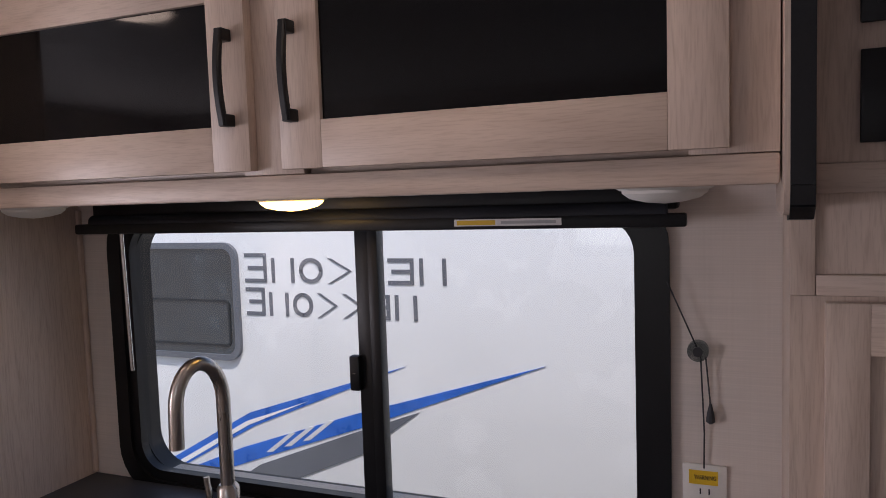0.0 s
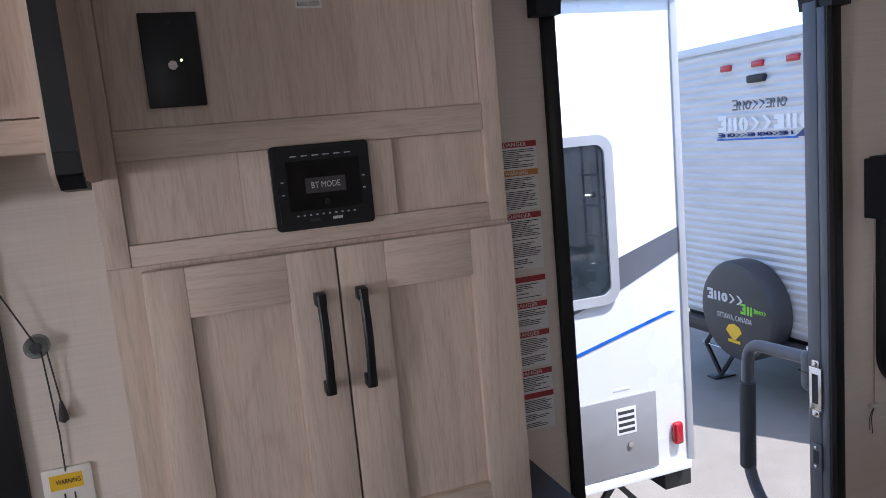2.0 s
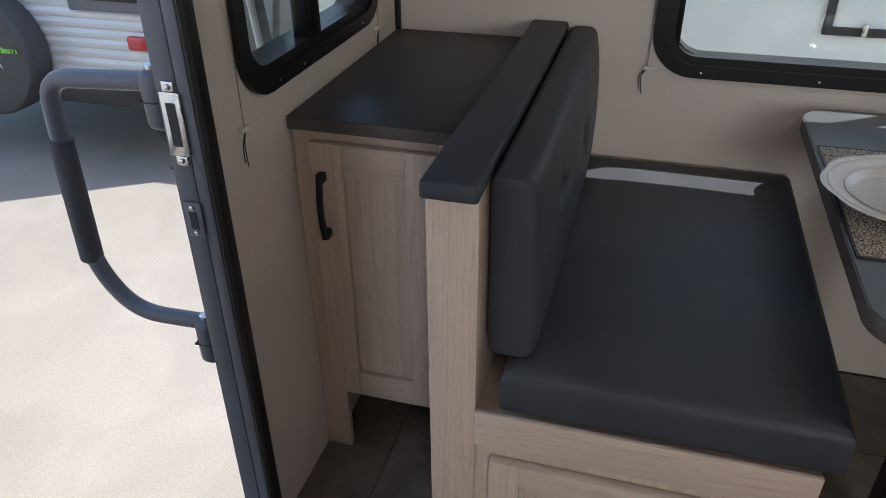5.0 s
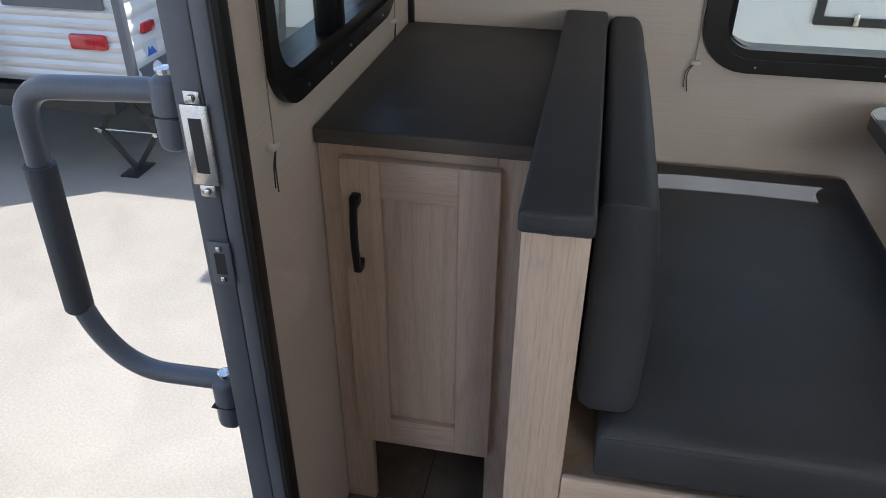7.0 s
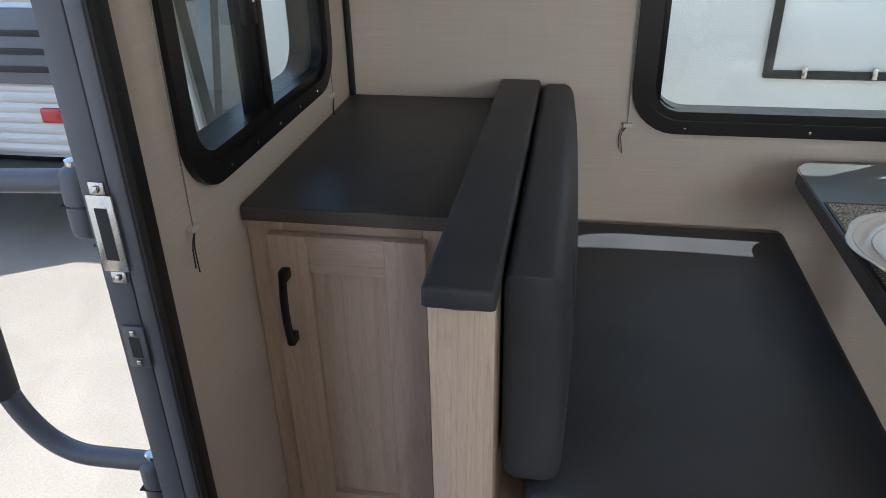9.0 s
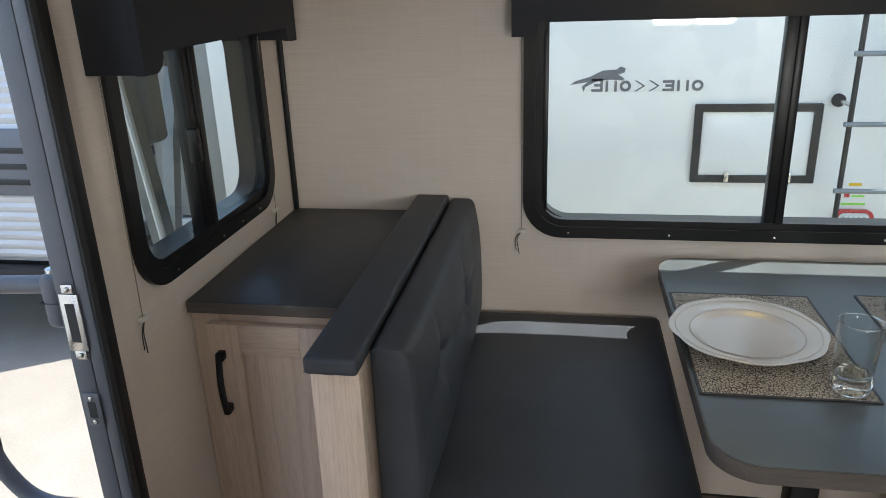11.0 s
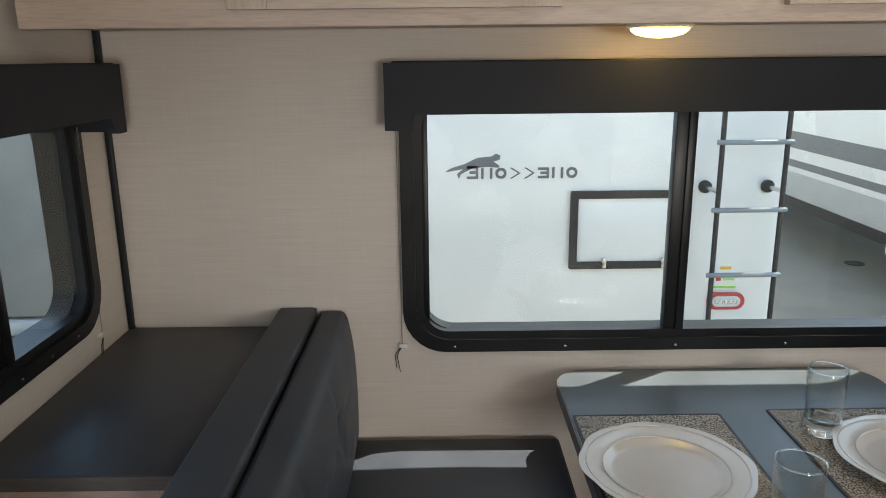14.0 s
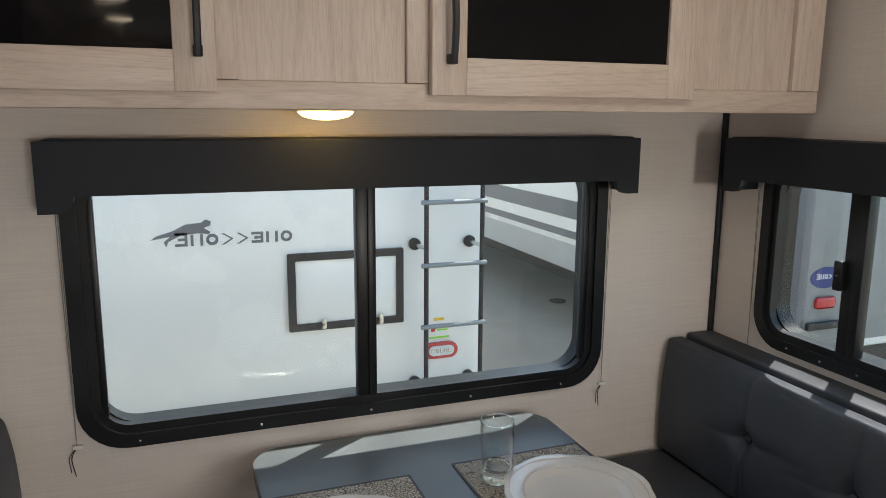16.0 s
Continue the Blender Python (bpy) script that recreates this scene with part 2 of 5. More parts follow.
def apple_skin(name, low=0.0):
    m, t, p = base_material(name)
    vec = coords(t, (1, 1, 0.35))
    broad, streak, dots = noise_tex(t, coords(t, (1, 1, 1)), 9, 3), noise_tex(t, vec, 60, 4, 0.5), noise_tex(t, coords(t, (1, 1, 1)), 160, 2)
    info = t.nodes.new("ShaderNodeObjectInfo")
    a = ramp(t, broad, [(0.40 - low, (0.060, 0.006, 0.010)), (0.66 - low, (0.115, 0.010, 0.014)), (0.85 - low, (0.36, 0.10, 0.04))])
    b = ramp(t, streak, [(0.35, (0.55, 0.5, 0.5)), (0.62, (1, 1, 1))])
    c = ramp(t, dots, [(0.70, (0, 0, 0)), (0.78, (0.07, 0.035, 0.025))])
    mixed = blend(t, "ADD", 1.0, blend(t, "MULTIPLY", 0.8, a, b), c)
    if low:
        split = t.nodes.new("ShaderNodeSeparateXYZ")
        t.links.new(coords(t, (1, 1, 1)), split.inputs[0])
        crown = ramp(t, split.outputs["Z"], [(0.020, (0, 0, 0)), (0.034, (0.42, 0.32, 0.15))])
        mixed = blend(t, "ADD", 1.0, mixed, crown)
    t.links.new(mixed, p.inputs["Base Color"])
    p.inputs["Roughness"].default_value, p.inputs["Coat Weight"].default_value = 0.34, 0.1
    return m


def woven_mat():
    m, t, p = base_material("woven_placemat")
    vec = coords(t, (1, 1, 1))
    v = t.nodes.new("ShaderNodeTexVoronoi")
    v.feature = "DISTANCE_TO_EDGE"
    v.inputs["Scale"].default_value = 150
    t.links.new(vec, v.inputs["Vector"])
    fleck = noise_tex(t, vec, 260, 3)
    a = ramp(t, v.outputs["Distance"], [(0.05, (0.075, 0.063, 0.052)), (0.13, (0.47, 0.42, 0.345))])
    b = ramp(t, fleck, [(0.30, (0.55, 0.52, 0.48)), (0.5, (1, 1, 1))])
    t.links.new(blend(t, "MULTIPLY", 1.0, a, b), p.inputs["Base Color"])
    p.inputs["Roughness"].default_value = 0.85
    bumped(t, p, v.outputs["Distance"], 0.6, 0.002)
    return m


CONCRETE, STONE, MAT_WEAVE = concrete_ground(), floor_stone(), woven_mat()
APPLE, APPLE_PALE = apple_skin("apple_skin"), apple_skin("streaked_apple_skin", 0.28)
GROUT = plain("floor_joint", (0.07, 0.062, 0.055), 0.8, var=0.2)
STEM = plain("apple_stem", (0.05, 0.03, 0.018), 0.8)


# ---- mesh helpers ----
def facing(kind, d):
    """Local u right, v up, w out of a face. kind: the wall on which the face hangs; d: where it stands."""
    u, w, o = {
        "north": ((1, 0, 0), (0, -1, 0), (0, d, 0)),
        "rear": ((0, -1, 0), (-1, 0, 0), (d, 0, 0)),
        "south": ((-1, 0, 0), (0, 1, 0), (0, d, 0)),
        "west": ((0, 1, 0), (1, 0, 0), (d, 0, 0)),
    }[kind]
    m = Matrix.Identity(4)
    for r in range(3):
        m[r][0], m[r][1], m[r][2], m[r][3] = u[r], (0, 0, 1)[r], w[r], o[r]
    return m


FLAT = Matrix.Identity(4)


def bx(bm, m, u0, u1, v0, v1, w0, w1, bev=0.0, seg=2):
    vs = [bm.verts.new(m @ Vector((u, v, w))) for w in (w0, w1) for v in (v0, v1) for u in (u0, u1)]
    fs = [bm.faces.new([vs[i] for i in q]) for q in ((0, 2, 3, 1), (4, 5, 7, 6), (0, 1, 5, 4), (2, 6, 7, 3), (0, 4, 6, 2), (1, 3, 7, 5))]
    if bev:
        es = list({e for f in fs for e in f.edges})
        bmesh.ops.bevel(bm, geom=es, offset=bev, segments=seg, profile=0.5, affect="EDGES")
    return bm


def rounded(u0, u1, v0, v1, r, seg=7):
    pts = []
    for cu, cv, a0 in ((u1 - r, v1 - r, 0), (u0 + r, v1 - r, 90), (u0 + r, v0 + r, 180), (u1 - r, v0 + r, 270)):
        for k in range(seg + 1):
            a = radians(a0 + 90 * k / seg)
            pts.append((cu + r * math.cos(a), cv + r * math.sin(a)))
    return pts


def prism(bm, m, pts, w0, w1):
    """A flat outline of u, v points, run round to the left, given thickness."""
    a = [bm.verts.new(m @ Vector((u, v, w0))) for u, v in pts]
    b = [bm.verts.new(m @ Vector((u, v, w1))) for u, v in pts]
    n = len(pts)
    bm.faces.new(a[::-1])
    bm.faces.new(b)
    for i in range(n):
        bm.faces.new((a[i], a[(i + 1) % n], b[(i + 1) % n], b[i]))
    return bm


def ring(bm, m, u0, u1, v0, v1, r, wide, w0, w1, seg=7):
    """A frame with rounded corners."""
    o, i = rounded(u0, u1, v0, v1, r, seg), rounded(u0 + wide, u1 - wide, v0 + wide, v1 - wide, max(r - wide * 0.7, 0.004), seg)
    n = len(o)
    L = [[bm.verts.new(m @ Vector((u, v, w))) for u, v in loop] for loop, w in ((o, w0), (o, w1), (i, w1), (i, w0))]
    for k in range(n):
        j = (k + 1) % n
        for a, b in ((0, 1), (1, 2), (2, 3), (3, 0)):
            bm.faces.new((L[a][k], L[a][j], L[b][j], L[b][k]))
    return bm


def tube(bm, pts, r, seg=8, closed=False):
    pts = [Vector(p) for p in pts]
    loops, up = [], None
    for i, p in enumerate(pts):
        d = (pts[min(i + 1, len(pts) - 1)] - pts[max(i - 1, 0)]).normalized()
        if up is None:
            up = d.orthogonal().normalized()
        up = (up - d * up.dot(d)).normalized()
        s = d.cross(up)
        rr = r[i] if isinstance(r, (list, tuple)) else r
        loops.append([bm.verts.new(p + (up * math.cos(2 * math.pi * k / seg) + s * math.sin(2 * math.pi * k / seg)) * rr) for k in range(seg)])
    for a, b in zip(loops, loops[1:]):
        for k in range(seg):
            bm.faces.new((a[k], a[(k + 1) % seg], b[(k + 1) % seg], b[k]))
    bm.faces.new(loops[0][::-1])
    bm.faces.new(loops[-1])
    return bm


def bend(pts, r, seg=6):
    """Rounds the inner corners of a line of points."""
    pts = [Vector(p) for p in pts]
    out = [pts[0]]
    for a, b, c in zip(pts, pts[1:], pts[2:]):
        k = min(r, (a - b).length * 0.49, (c - b).length * 0.49)
        p, q = b + (a - b).normalized() * k, b + (c - b).normalized() * k
        for i in range(seg + 1):
            f = i / seg
            out.append(p * (1 - f) ** 2 + b * 2 * f * (1 - f) + q * f * f)
    return out + [pts[-1]]


def lathe(bm, profile, centre, seg=32, warp=None):
    """Turns r, z pairs about an upright axis. warp(angle, r, z) gives r, z."""
    c, loops = Vector(centre), []
    for r, z in profile:
        loop = []
        for k in range(seg):
            a = 2 * math.pi * k / seg
            rr, zz = warp(a, r, z) if warp else (r, z)
            loop.append(bm.verts.new(c + Vector((rr * math.cos(a), rr * math.sin(a), zz))))
        loops.append(loop)
    for a, b in zip(loops, loops[1:]):
        for k in range(seg):
            bm.faces.new((a[k], a[(k + 1) % seg], b[(k + 1) % seg], b[k]))
    bm.faces.new(loops[0][::-1])
    bm.faces.new(loops[-1])
    return bm


def pillow(bm, m, u0, u1, v0, v1, w0, w1, r, puff=0.0, dents=(), seams=(), nu=40, nv=20):
    """A padded slab: rounded front edges, a swelling, buttons (u, v, radius, depth) and upright seams (u, width, depth)."""
    def height(u, v):
        d = min(u - u0, u1 - u, v - v0, v1 - v)
        k = 1 - min(d / r, 1.0)
        w = w1 - r * (1 - math.sqrt(max(0.0, 1 - k * k)))
        s = math.sin(math.pi * (u - u0) / (u1 - u0)) * math.sin(math.pi * (v - v0) / (v1 - v0))
        w += puff * math.sqrt(max(0, s))
        for du, dv, rad, dep in dents:
            w -= dep * math.exp(-((u - du) ** 2 + (v - dv) ** 2) / rad ** 2)
            w -= 0.45 * dep * math.exp(-abs(v - dv - 0.10 * (u - du)) / (rad * 0.35)) * math.exp(-((u - du) / (rad * 4.0)) ** 2)
            w -= 0.40 * dep * math.exp(-abs(u - du + 0.25 * (v - dv)) / (rad * 0.4)) * math.exp(-((v - dv) / (rad * 2.6)) ** 2)
        for su, sw, dep in seams:
            w -= dep * math.exp(-abs(u - su) / sw)
        w += 0.0015 * noise.noise(Vector((u * 9, v * 9, w0 * 7)))
        return w
    def spaced(a, b, n):
        e = [0, 0.12, 0.3, 0.55, 0.8]
        return [a + r * k for k in e] + [a + r + (b - a - 2 * r) * k / n for k in range(n + 1)] + [b - r * k for k in e[::-1]]
    us, vs = spaced(u0, u1, nu), spaced(v0, v1, nv)
    top = [[bm.verts.new(m @ Vector((u, v, height(u, v)))) for u in us] for v in vs]
    for j in range(len(vs) - 1):
        for i in range(len(us) - 1):
            bm.faces.new((top[j][i], top[j][i + 1], top[j + 1][i + 1], top[j + 1][i]))
    rim = [top[0][i] for i in range(len(us))] + [top[j][-1] for j in range(1, len(vs))] + [top[-1][i] for i in range(len(us) - 2, -1, -1)] + [top[j][0] for j in range(len(vs) - 2, 0, -1)]
    ruv = [(u, vs[0]) for u in us] + [(us[-1], v) for v in vs[1:]] + [(u, vs[-1]) for u in us[-2::-1]] + [(us[0], v) for v in vs[-2:0:-1]]
    rb = min(0.02, (w1 - w0) * 0.25)
    n = len(rim)
    for k in (1, 2):
        e, ww = (0.0, w0 + rb) if k == 1 else (rb * 0.3, w0 + rb * 0.3)
        low = [bm.verts.new(m @ Vector((min(max(u, u0 + e), u1 - e), min(max(v, v0 + e), v1 - e), ww))) for u, v in ruv]
        for q in range(n):
            bm.faces.new((low[q], low[(q + 1) % n], rim[(q + 1) % n], rim[q]))
        rim = low
    low = [bm.verts.new(m @ Vector((min(max(u, u0 + rb), u1 - rb), min(max(v, v0 + rb), v1 - rb), w0))) for u, v in ruv]
    for k in range(n):
        bm.faces.new((low[k], low[(k + 1) % n], rim[(k + 1) % n], rim[k]))
    bm.faces.new(low[::-1])
    return bm


def thing(name, at, label, category, group="", kind=""):
    ob = new(name)
    ob.location = at
    ob.empty_display_size = 0.05
    return tagged(ob, label, category, group, kind)


def root_of(ob):
    while ob.parent:
        ob = ob.parent
    return ob


def part(name, bm, material, parent=None, label="", angle=35):
    """Links a bmesh, drawn in the world's metres, as one mesh under a thing or a part."""
    me = bpy.data.meshes.new(name)
    if parent:
        bmesh.ops.translate(bm, verts=bm.verts, vec=-Vector(root_of(parent).location))
    bmesh.ops.recalc_face_normals(bm, faces=bm.faces)
    bm.to_mesh(me)
    bm.free()
    me.polygons.foreach_set("use_smooth", [True] * len(me.polygons))
    me.set_sharp_from_angle(angle=radians(angle))
    me.materials.append(material)
    ob = new(name, me)
    ob.parent = parent
    return tagged(ob, label)


def solid(name, bm, material, label, category, kind="", group=""):
    """A thing of one mesh, with its origin at its base."""
    lo = Vector((min(v.co.x for v in bm.verts), min(v.co.y for v in bm.verts), min(v.co.z for v in bm.verts)))
    hi = Vector((max(v.co.x for v in bm.verts), max(v.co.y for v in bm.verts), lo.z))
    c = (lo + hi) / 2
    bmesh.ops.translate(bm, verts=bm.verts, vec=-c)
    ob = part(name, bm, material)
    ob.location = c
    return tagged(ob, label, category, group, kind)


def B():
    return bmesh.new()


def lettering(name, text, m, u, v, height, material, parent, w=0.0, width=None, label=""):
    """Raised print with the built-in font; u, v is its middle."""
    cu = bpy.data.curves.new(name, "FONT")
    cu.body, cu.size, cu.align_x, cu.align_y, cu.extrude = text, height, "CENTER", "CENTER", 0.0004
    cu.resolution_u = 2
    tmp = bpy.data.objects.new(name, cu)
    scene.collection.objects.link(tmp)
    me = bpy.data.meshes.new_from_object(tmp.evaluated_get(bpy.context.evaluated_depsgraph_get()))
    bpy.data.objects.remove(tmp)
    xs = [q.co.x for q in me.vertices]
    k = width / (max(xs) - min(xs)) if width else 1.0
    shift = Vector(root_of(parent).location)
    for q in me.vertices:
        q.co = m @ Vector((u + q.co.x * k, v + q.co.y, w + q.co.z)) - shift
    me.materials.clear()
    me.materials.append(material)
    ob = new(name, me)
    ob.parent = parent
    return tagged(ob, label)


def handle(name, m, u, v0, v1, parent, w=0.0):
    """A black bow handle with two feet."""
    bm = B()
    n = 12
    for i in range(n):
        f0, f1 = i / n, (i + 1) / n
        a = [(v0 + (v1 - v0) * f, w + 0.019 + 0.009 * math.sin(math.pi * f)) for f in (f0, f1)]
        vs = []
        for v, ww in a:
            half = 0.0058
            vs.append([bm.verts.new(m @ Vector((u + s * half, v, ww + q))) for s, q in ((-1, -0.004), (1, -0.004), (1, 0.003), (0.6, 0.005), (-0.6, 0.005), (-1, 0.003))])
        for k in range(6):
            bm.faces.new((vs[0][k], vs[0][(k + 1) % 6], vs[1][(k + 1) % 6], vs[1][k]))
        if i == 0:
            bm.faces.new(vs[0][::-1])
        if i == n - 1:
            bm.faces.new(vs[1])
    bmesh.ops.remove_doubles(bm, verts=bm.verts, dist=0.0002)
    for v in (v0 + 0.008, v1 - 0.008):
        bx(bm, m, u - 0.0075, u + 0.0075, v - 0.009, v + 0.009, w, w + 0.022, 0.002)
    return part(name, bm, BLACK, parent, "black bow handle")


def shaker_door(parent, m, u0, u1, v0, v1, stile, w, thick=0.019, middle=None, up=WOOD_V, across=WOOD_X, name="door", handle_at=None, rail=None, first=None):
    """Stiles, rails and a sunk panel (wood, or the dark glass given as middle); handle_at: u, v0, v1."""
    rail, first = rail or stile, first or stile
    leaf = part(name, bx(B(), m, u0 + 0.002, u1 - 0.002, v0 + 0.002, v1 - 0.002, w, w + thick * 0.22), up, parent)
    for nm, a, b, c, d, mat in (("stile", u0, u0 + first, v0, v1, up), ("stile", u1 - stile, u1, v0, v1, up),
                                ("rail", u0 + first, u1 - stile, v0, v0 + rail, across), ("rail", u0 + first, u1 - stile, v1 - rail, v1, across)):
        part(nm, bx(B(), m, a, b, c, d, w, w + thick, 0.0012), mat, leaf)
    part("panel", bx(B(), m, u0 + first + 0.0005, u1 - stile - 0.0005, v0 + rail + 0.0005, v1 - rail - 0.0005, w + thick * 0.23, w + thick * (0.42 if not middle else 0.62)), middle or up, leaf,
         "smoked black glass panel" if middle else "")
    if handle_at:
        handle("handle", m, handle_at[0], handle_at[1], handle_at[2], leaf, w + thick)
    return leaf


def dome_light(at, lit, facing_down=True, r=0.057, group="dome lights"):
    """A round puck light with a shallow diffuser."""
    x, y, z = at
    t = thing("puck_light", (x, y, z - 0.028), "round %s white puck light fixed under a cabinet" % ("lit warm" if lit else "unlit"), "light", group)
    part("ring", lathe(B(), [(r, 0), (r + 0.006, -0.002), (r + 0.006, -0.007), (r, -0.010)], at, 36), WHITE_PL, t)
    part("diffuser", lathe(B(), [(r - 0.001, -0.006), (r - 0.003, -0.014), (r * 0.78, -0.021), (r * 0.42, -0.026), (0.002, -0.028)], at, 36), LAMP_ON if lit else LAMP_OFF, t,
         "glowing frosted diffuser" if lit else "frosted diffuser")
    return t


def wall_with_holes(name, kind, d, u0, u1, v0, v1, holes, label, thick=0.05, inner=LINEN):
    """A wall behind the face plane d with rectangular holes (u0, u1, v0, v1), sorted along u and not overlapping in u."""
    m, bm = facing(kind, d), B()
    at = u0
    for a, b, c, e in sorted(holes):
        if a > at:
            bx(bm, m, at, a, v0, v1, -thick, 0)
        if c > v0:
            bx(bm, m, a, b, v0, c, -thick, 0)
        if e < v1:
            bx(bm, m, a, b, e, v1, -thick, 0)
        at = b
    if at < u1:
        bx(bm, m, at, u1, v0, v1, -thick, 0)
    return solid(name, bm, inner, label, "wall", "structure")


def window(name, kind, d, u0, u1, v0, v1, mull, mull_w, label, latch=True, r=0.085, wide=0.05, side=0.0):
    """A black framed sliding window with rounded corners. Outer flange on the wall's face; panes set back."""
    m = facing(kind, d)
    t = thing(name, m @ Vector(((u0 + u1) / 2, v0, 0)), label, "window", kind="structure")
    fr_ = part("window_frame", ring(B(), m, u0, u1, v0, v1, r, wide * 0.62, -0.004, 0.012), BLACK_METAL, t)
    part("inner_channel", ring(B(), m, u0 + wide * 0.5, u1 - wide * 0.5, v0 + wide * 0.5, v1 - wide * 0.5, r * 0.75, wide * 0.5, -0.018, 0.004), BLACK_METAL, fr_)
    part("weather_strip", ring(B(), m, u0 + wide * 0.85, u1 - wide * 0.85, v0 + wide * 0.85, v1 - wide * 0.85, r * 0.6, 0.005, -0.017, -0.005), RUBBER, fr_)
    part("outer_flange", ring(B(), m, u0 + 0.01, u1 - 0.01, v0 + 0.01, v1 - 0.01, r, wide * 0.74, -0.064, -0.053), BLACK_METAL, fr_)
    for a, b in ((u0 + wide * 0.95, u0 + wide + side), (u1 - wide - side, u1 - wide * 0.95)):
        if side:
            part("side_channel", bx(B(), m, a, b, v0 + wide, v1 - wide, -0.017, 0.002, 0.002), BLACK_METAL, fr_)
    i = 0.0055 + wide * 0.74
    part("reveal_liner", ring(B(), m, u0 + i, u1 - i, v0 + i, v1 - i, r * 0.8, 0.0045, -0.0535, -0.0185), BLACK_METAL, fr_)
    part("mullion", bx(B(), m, mull, mull + mull_w, v0 + wide * 0.8, v1 - wide * 0.8, -0.03, 0.0, 0.002), BLACK_METAL, t)
    part("meeting_rail", bx(B(), m, mull + mull_w * 0.62, mull + mull_w * 1.08, v0 + wide * 0.9, v1 - wide * 0.9, -0.025, 0.005, 0.002), BLACK_METAL, t)
    e = wide * 0.8
    for a, b, w in ((u0 + e, mull + 0.006, -0.016), (mull + mull_w - 0.006, u1 - e, -0.010)):
        p = part("pane", bx(B(), m, a, b, v0 + e, v1 - e, w, w + 0.004), PANE, t, "clear glass pane")
        p.visible_shadow = False
    if latch:
        zl = (v0 + v1) / 2 - 0.02
        la = part("latch", bx(B(), m, mull - 0.014, mull + 0.008, zl - 0.035, zl + 0.035, -0.004, 0.016, 0.003), BLACK_METAL, t, "black slide latch")
        part("screw", lathe(B(), [(0.003, 0), (0.003, 0.002)], m @ Vector((mull - 0.003, zl, 0.016)), 8), CHROME, la)
    for k in range(5):
        uu = u0 + 0.12 + (u1 - u0 - 0.24) * k / 4
        bm = B()
        bx(bm, m, uu - 0.003, uu + 0.003, v0 + 0.010, v0 + 0.016, 0.011, 0.0135, 0.001)
        part("screw", bm, CHROME, fr_)
    return t


def valance(name, kind, d, u0, u1, v0, v1, drop, depth, label):
    """A vinyl-wrapped blind box: front board with cut ends, two sides and a top."""
    m = facing(kind, d)
    t = thing(name, m @ Vector(((u0 + u1) / 2, v0 - drop, 0)), label, "valance")
    e, q = 0.052, 0.03
    pts = [(u0, v0 - drop), (u0 + e - 0.018, v0 - drop)]
    pts += [(u0 + e - 0.018 + q * math.sin(radians(a)) , v0 - drop + (drop) * (1 - math.cos(radians(a)))) for a in (20, 45, 70, 90)]
    pts += [(u1 - e + 0.018 - q * math.sin(radians(a)), v0 - drop + (drop) * (1 - math.cos(radians(a)))) for a in (90, 70, 45, 20)]
    pts += [(u1 - e + 0.018, v0 - drop), (u1, v0 - drop), (u1, v1), (u0, v1)]
    bm = prism(B(), m, pts, depth - 0.016, depth)
    bmesh.ops.bevel(bm, geom=[x for x in bm.edges if abs(x.calc_face_angle(0)) > 1.2], offset=0.003, segments=2, affect="EDGES")
    part("front", bm, BLACK_MATT, t)
    for a, b in ((u0, u0 + 0.014), (u1 - 0.014, u1)):
        part("side", bx(B(), m, a + 0.0005, b - 0.0005, v0 - drop + 0.001, v1 - 0.001, 0.001, depth - 0.015, 0.002), BLACK_MATT, t)
    part("top", bx(B(), m, u0 + 0.015, u1 - 0.015, v1 - 0.015, v1 + 0.003, 0.001, depth - 0.004, 0.003), BLACK_MATT, t)
    part("rolled_shade", bx(B(), m, u0 + 0.03, u1 - 0.03, v0 + 0.02, v1 - 0.03, 0.02, depth - 0.03, 0.012), BLACK_MATT, t)
    return t


def blind_cord(kind, d, u, vtop, vend, group):
    """A thin pull cord held by a small clear cleat, with a frayed tail."""
    m = facing(kind, d)
    t = thing("blind_cord", m @ Vector((u, vend - 0.07, 0.005)), "thin beige blind cord tied to a clear cleat", "cord", group)
    for s in (-0.002, 0.002):
        part("cord", tube(B(), [m @ Vector((u + s, vtop, 0.012)), m @ Vector((u + s * 0.7, (vtop + vend) / 2, 0.009)), m @ Vector((u, vend, 0.008))], 0.0009, 5), CORD, t)
    part("cleat", bx(B(), m, u - 0.009, u + 0.012, vend - 0.004, vend + 0.005, 0.0, 0.012, 0.002), WHITE_PL, t)
    part("tail", tube(B(), bend([m @ Vector((u, vend, 0.01)), m @ Vector((u - 0.013, vend - 0.02, 0.012)), m @ Vector((u - 0.006, vend - 0.065, 0.009))], 0.02), 0.0011, 5), INK, t)
    part("tail", tube(B(), bend([m @ Vector((u, vend, 0.01)), m @ Vector((u - 0.018, vend - 0.018, 0.012)), m @ Vector((u - 0.014, vend - 0.055, 0.009))], 0.02), 0.0011, 5), INK, t)
    return t


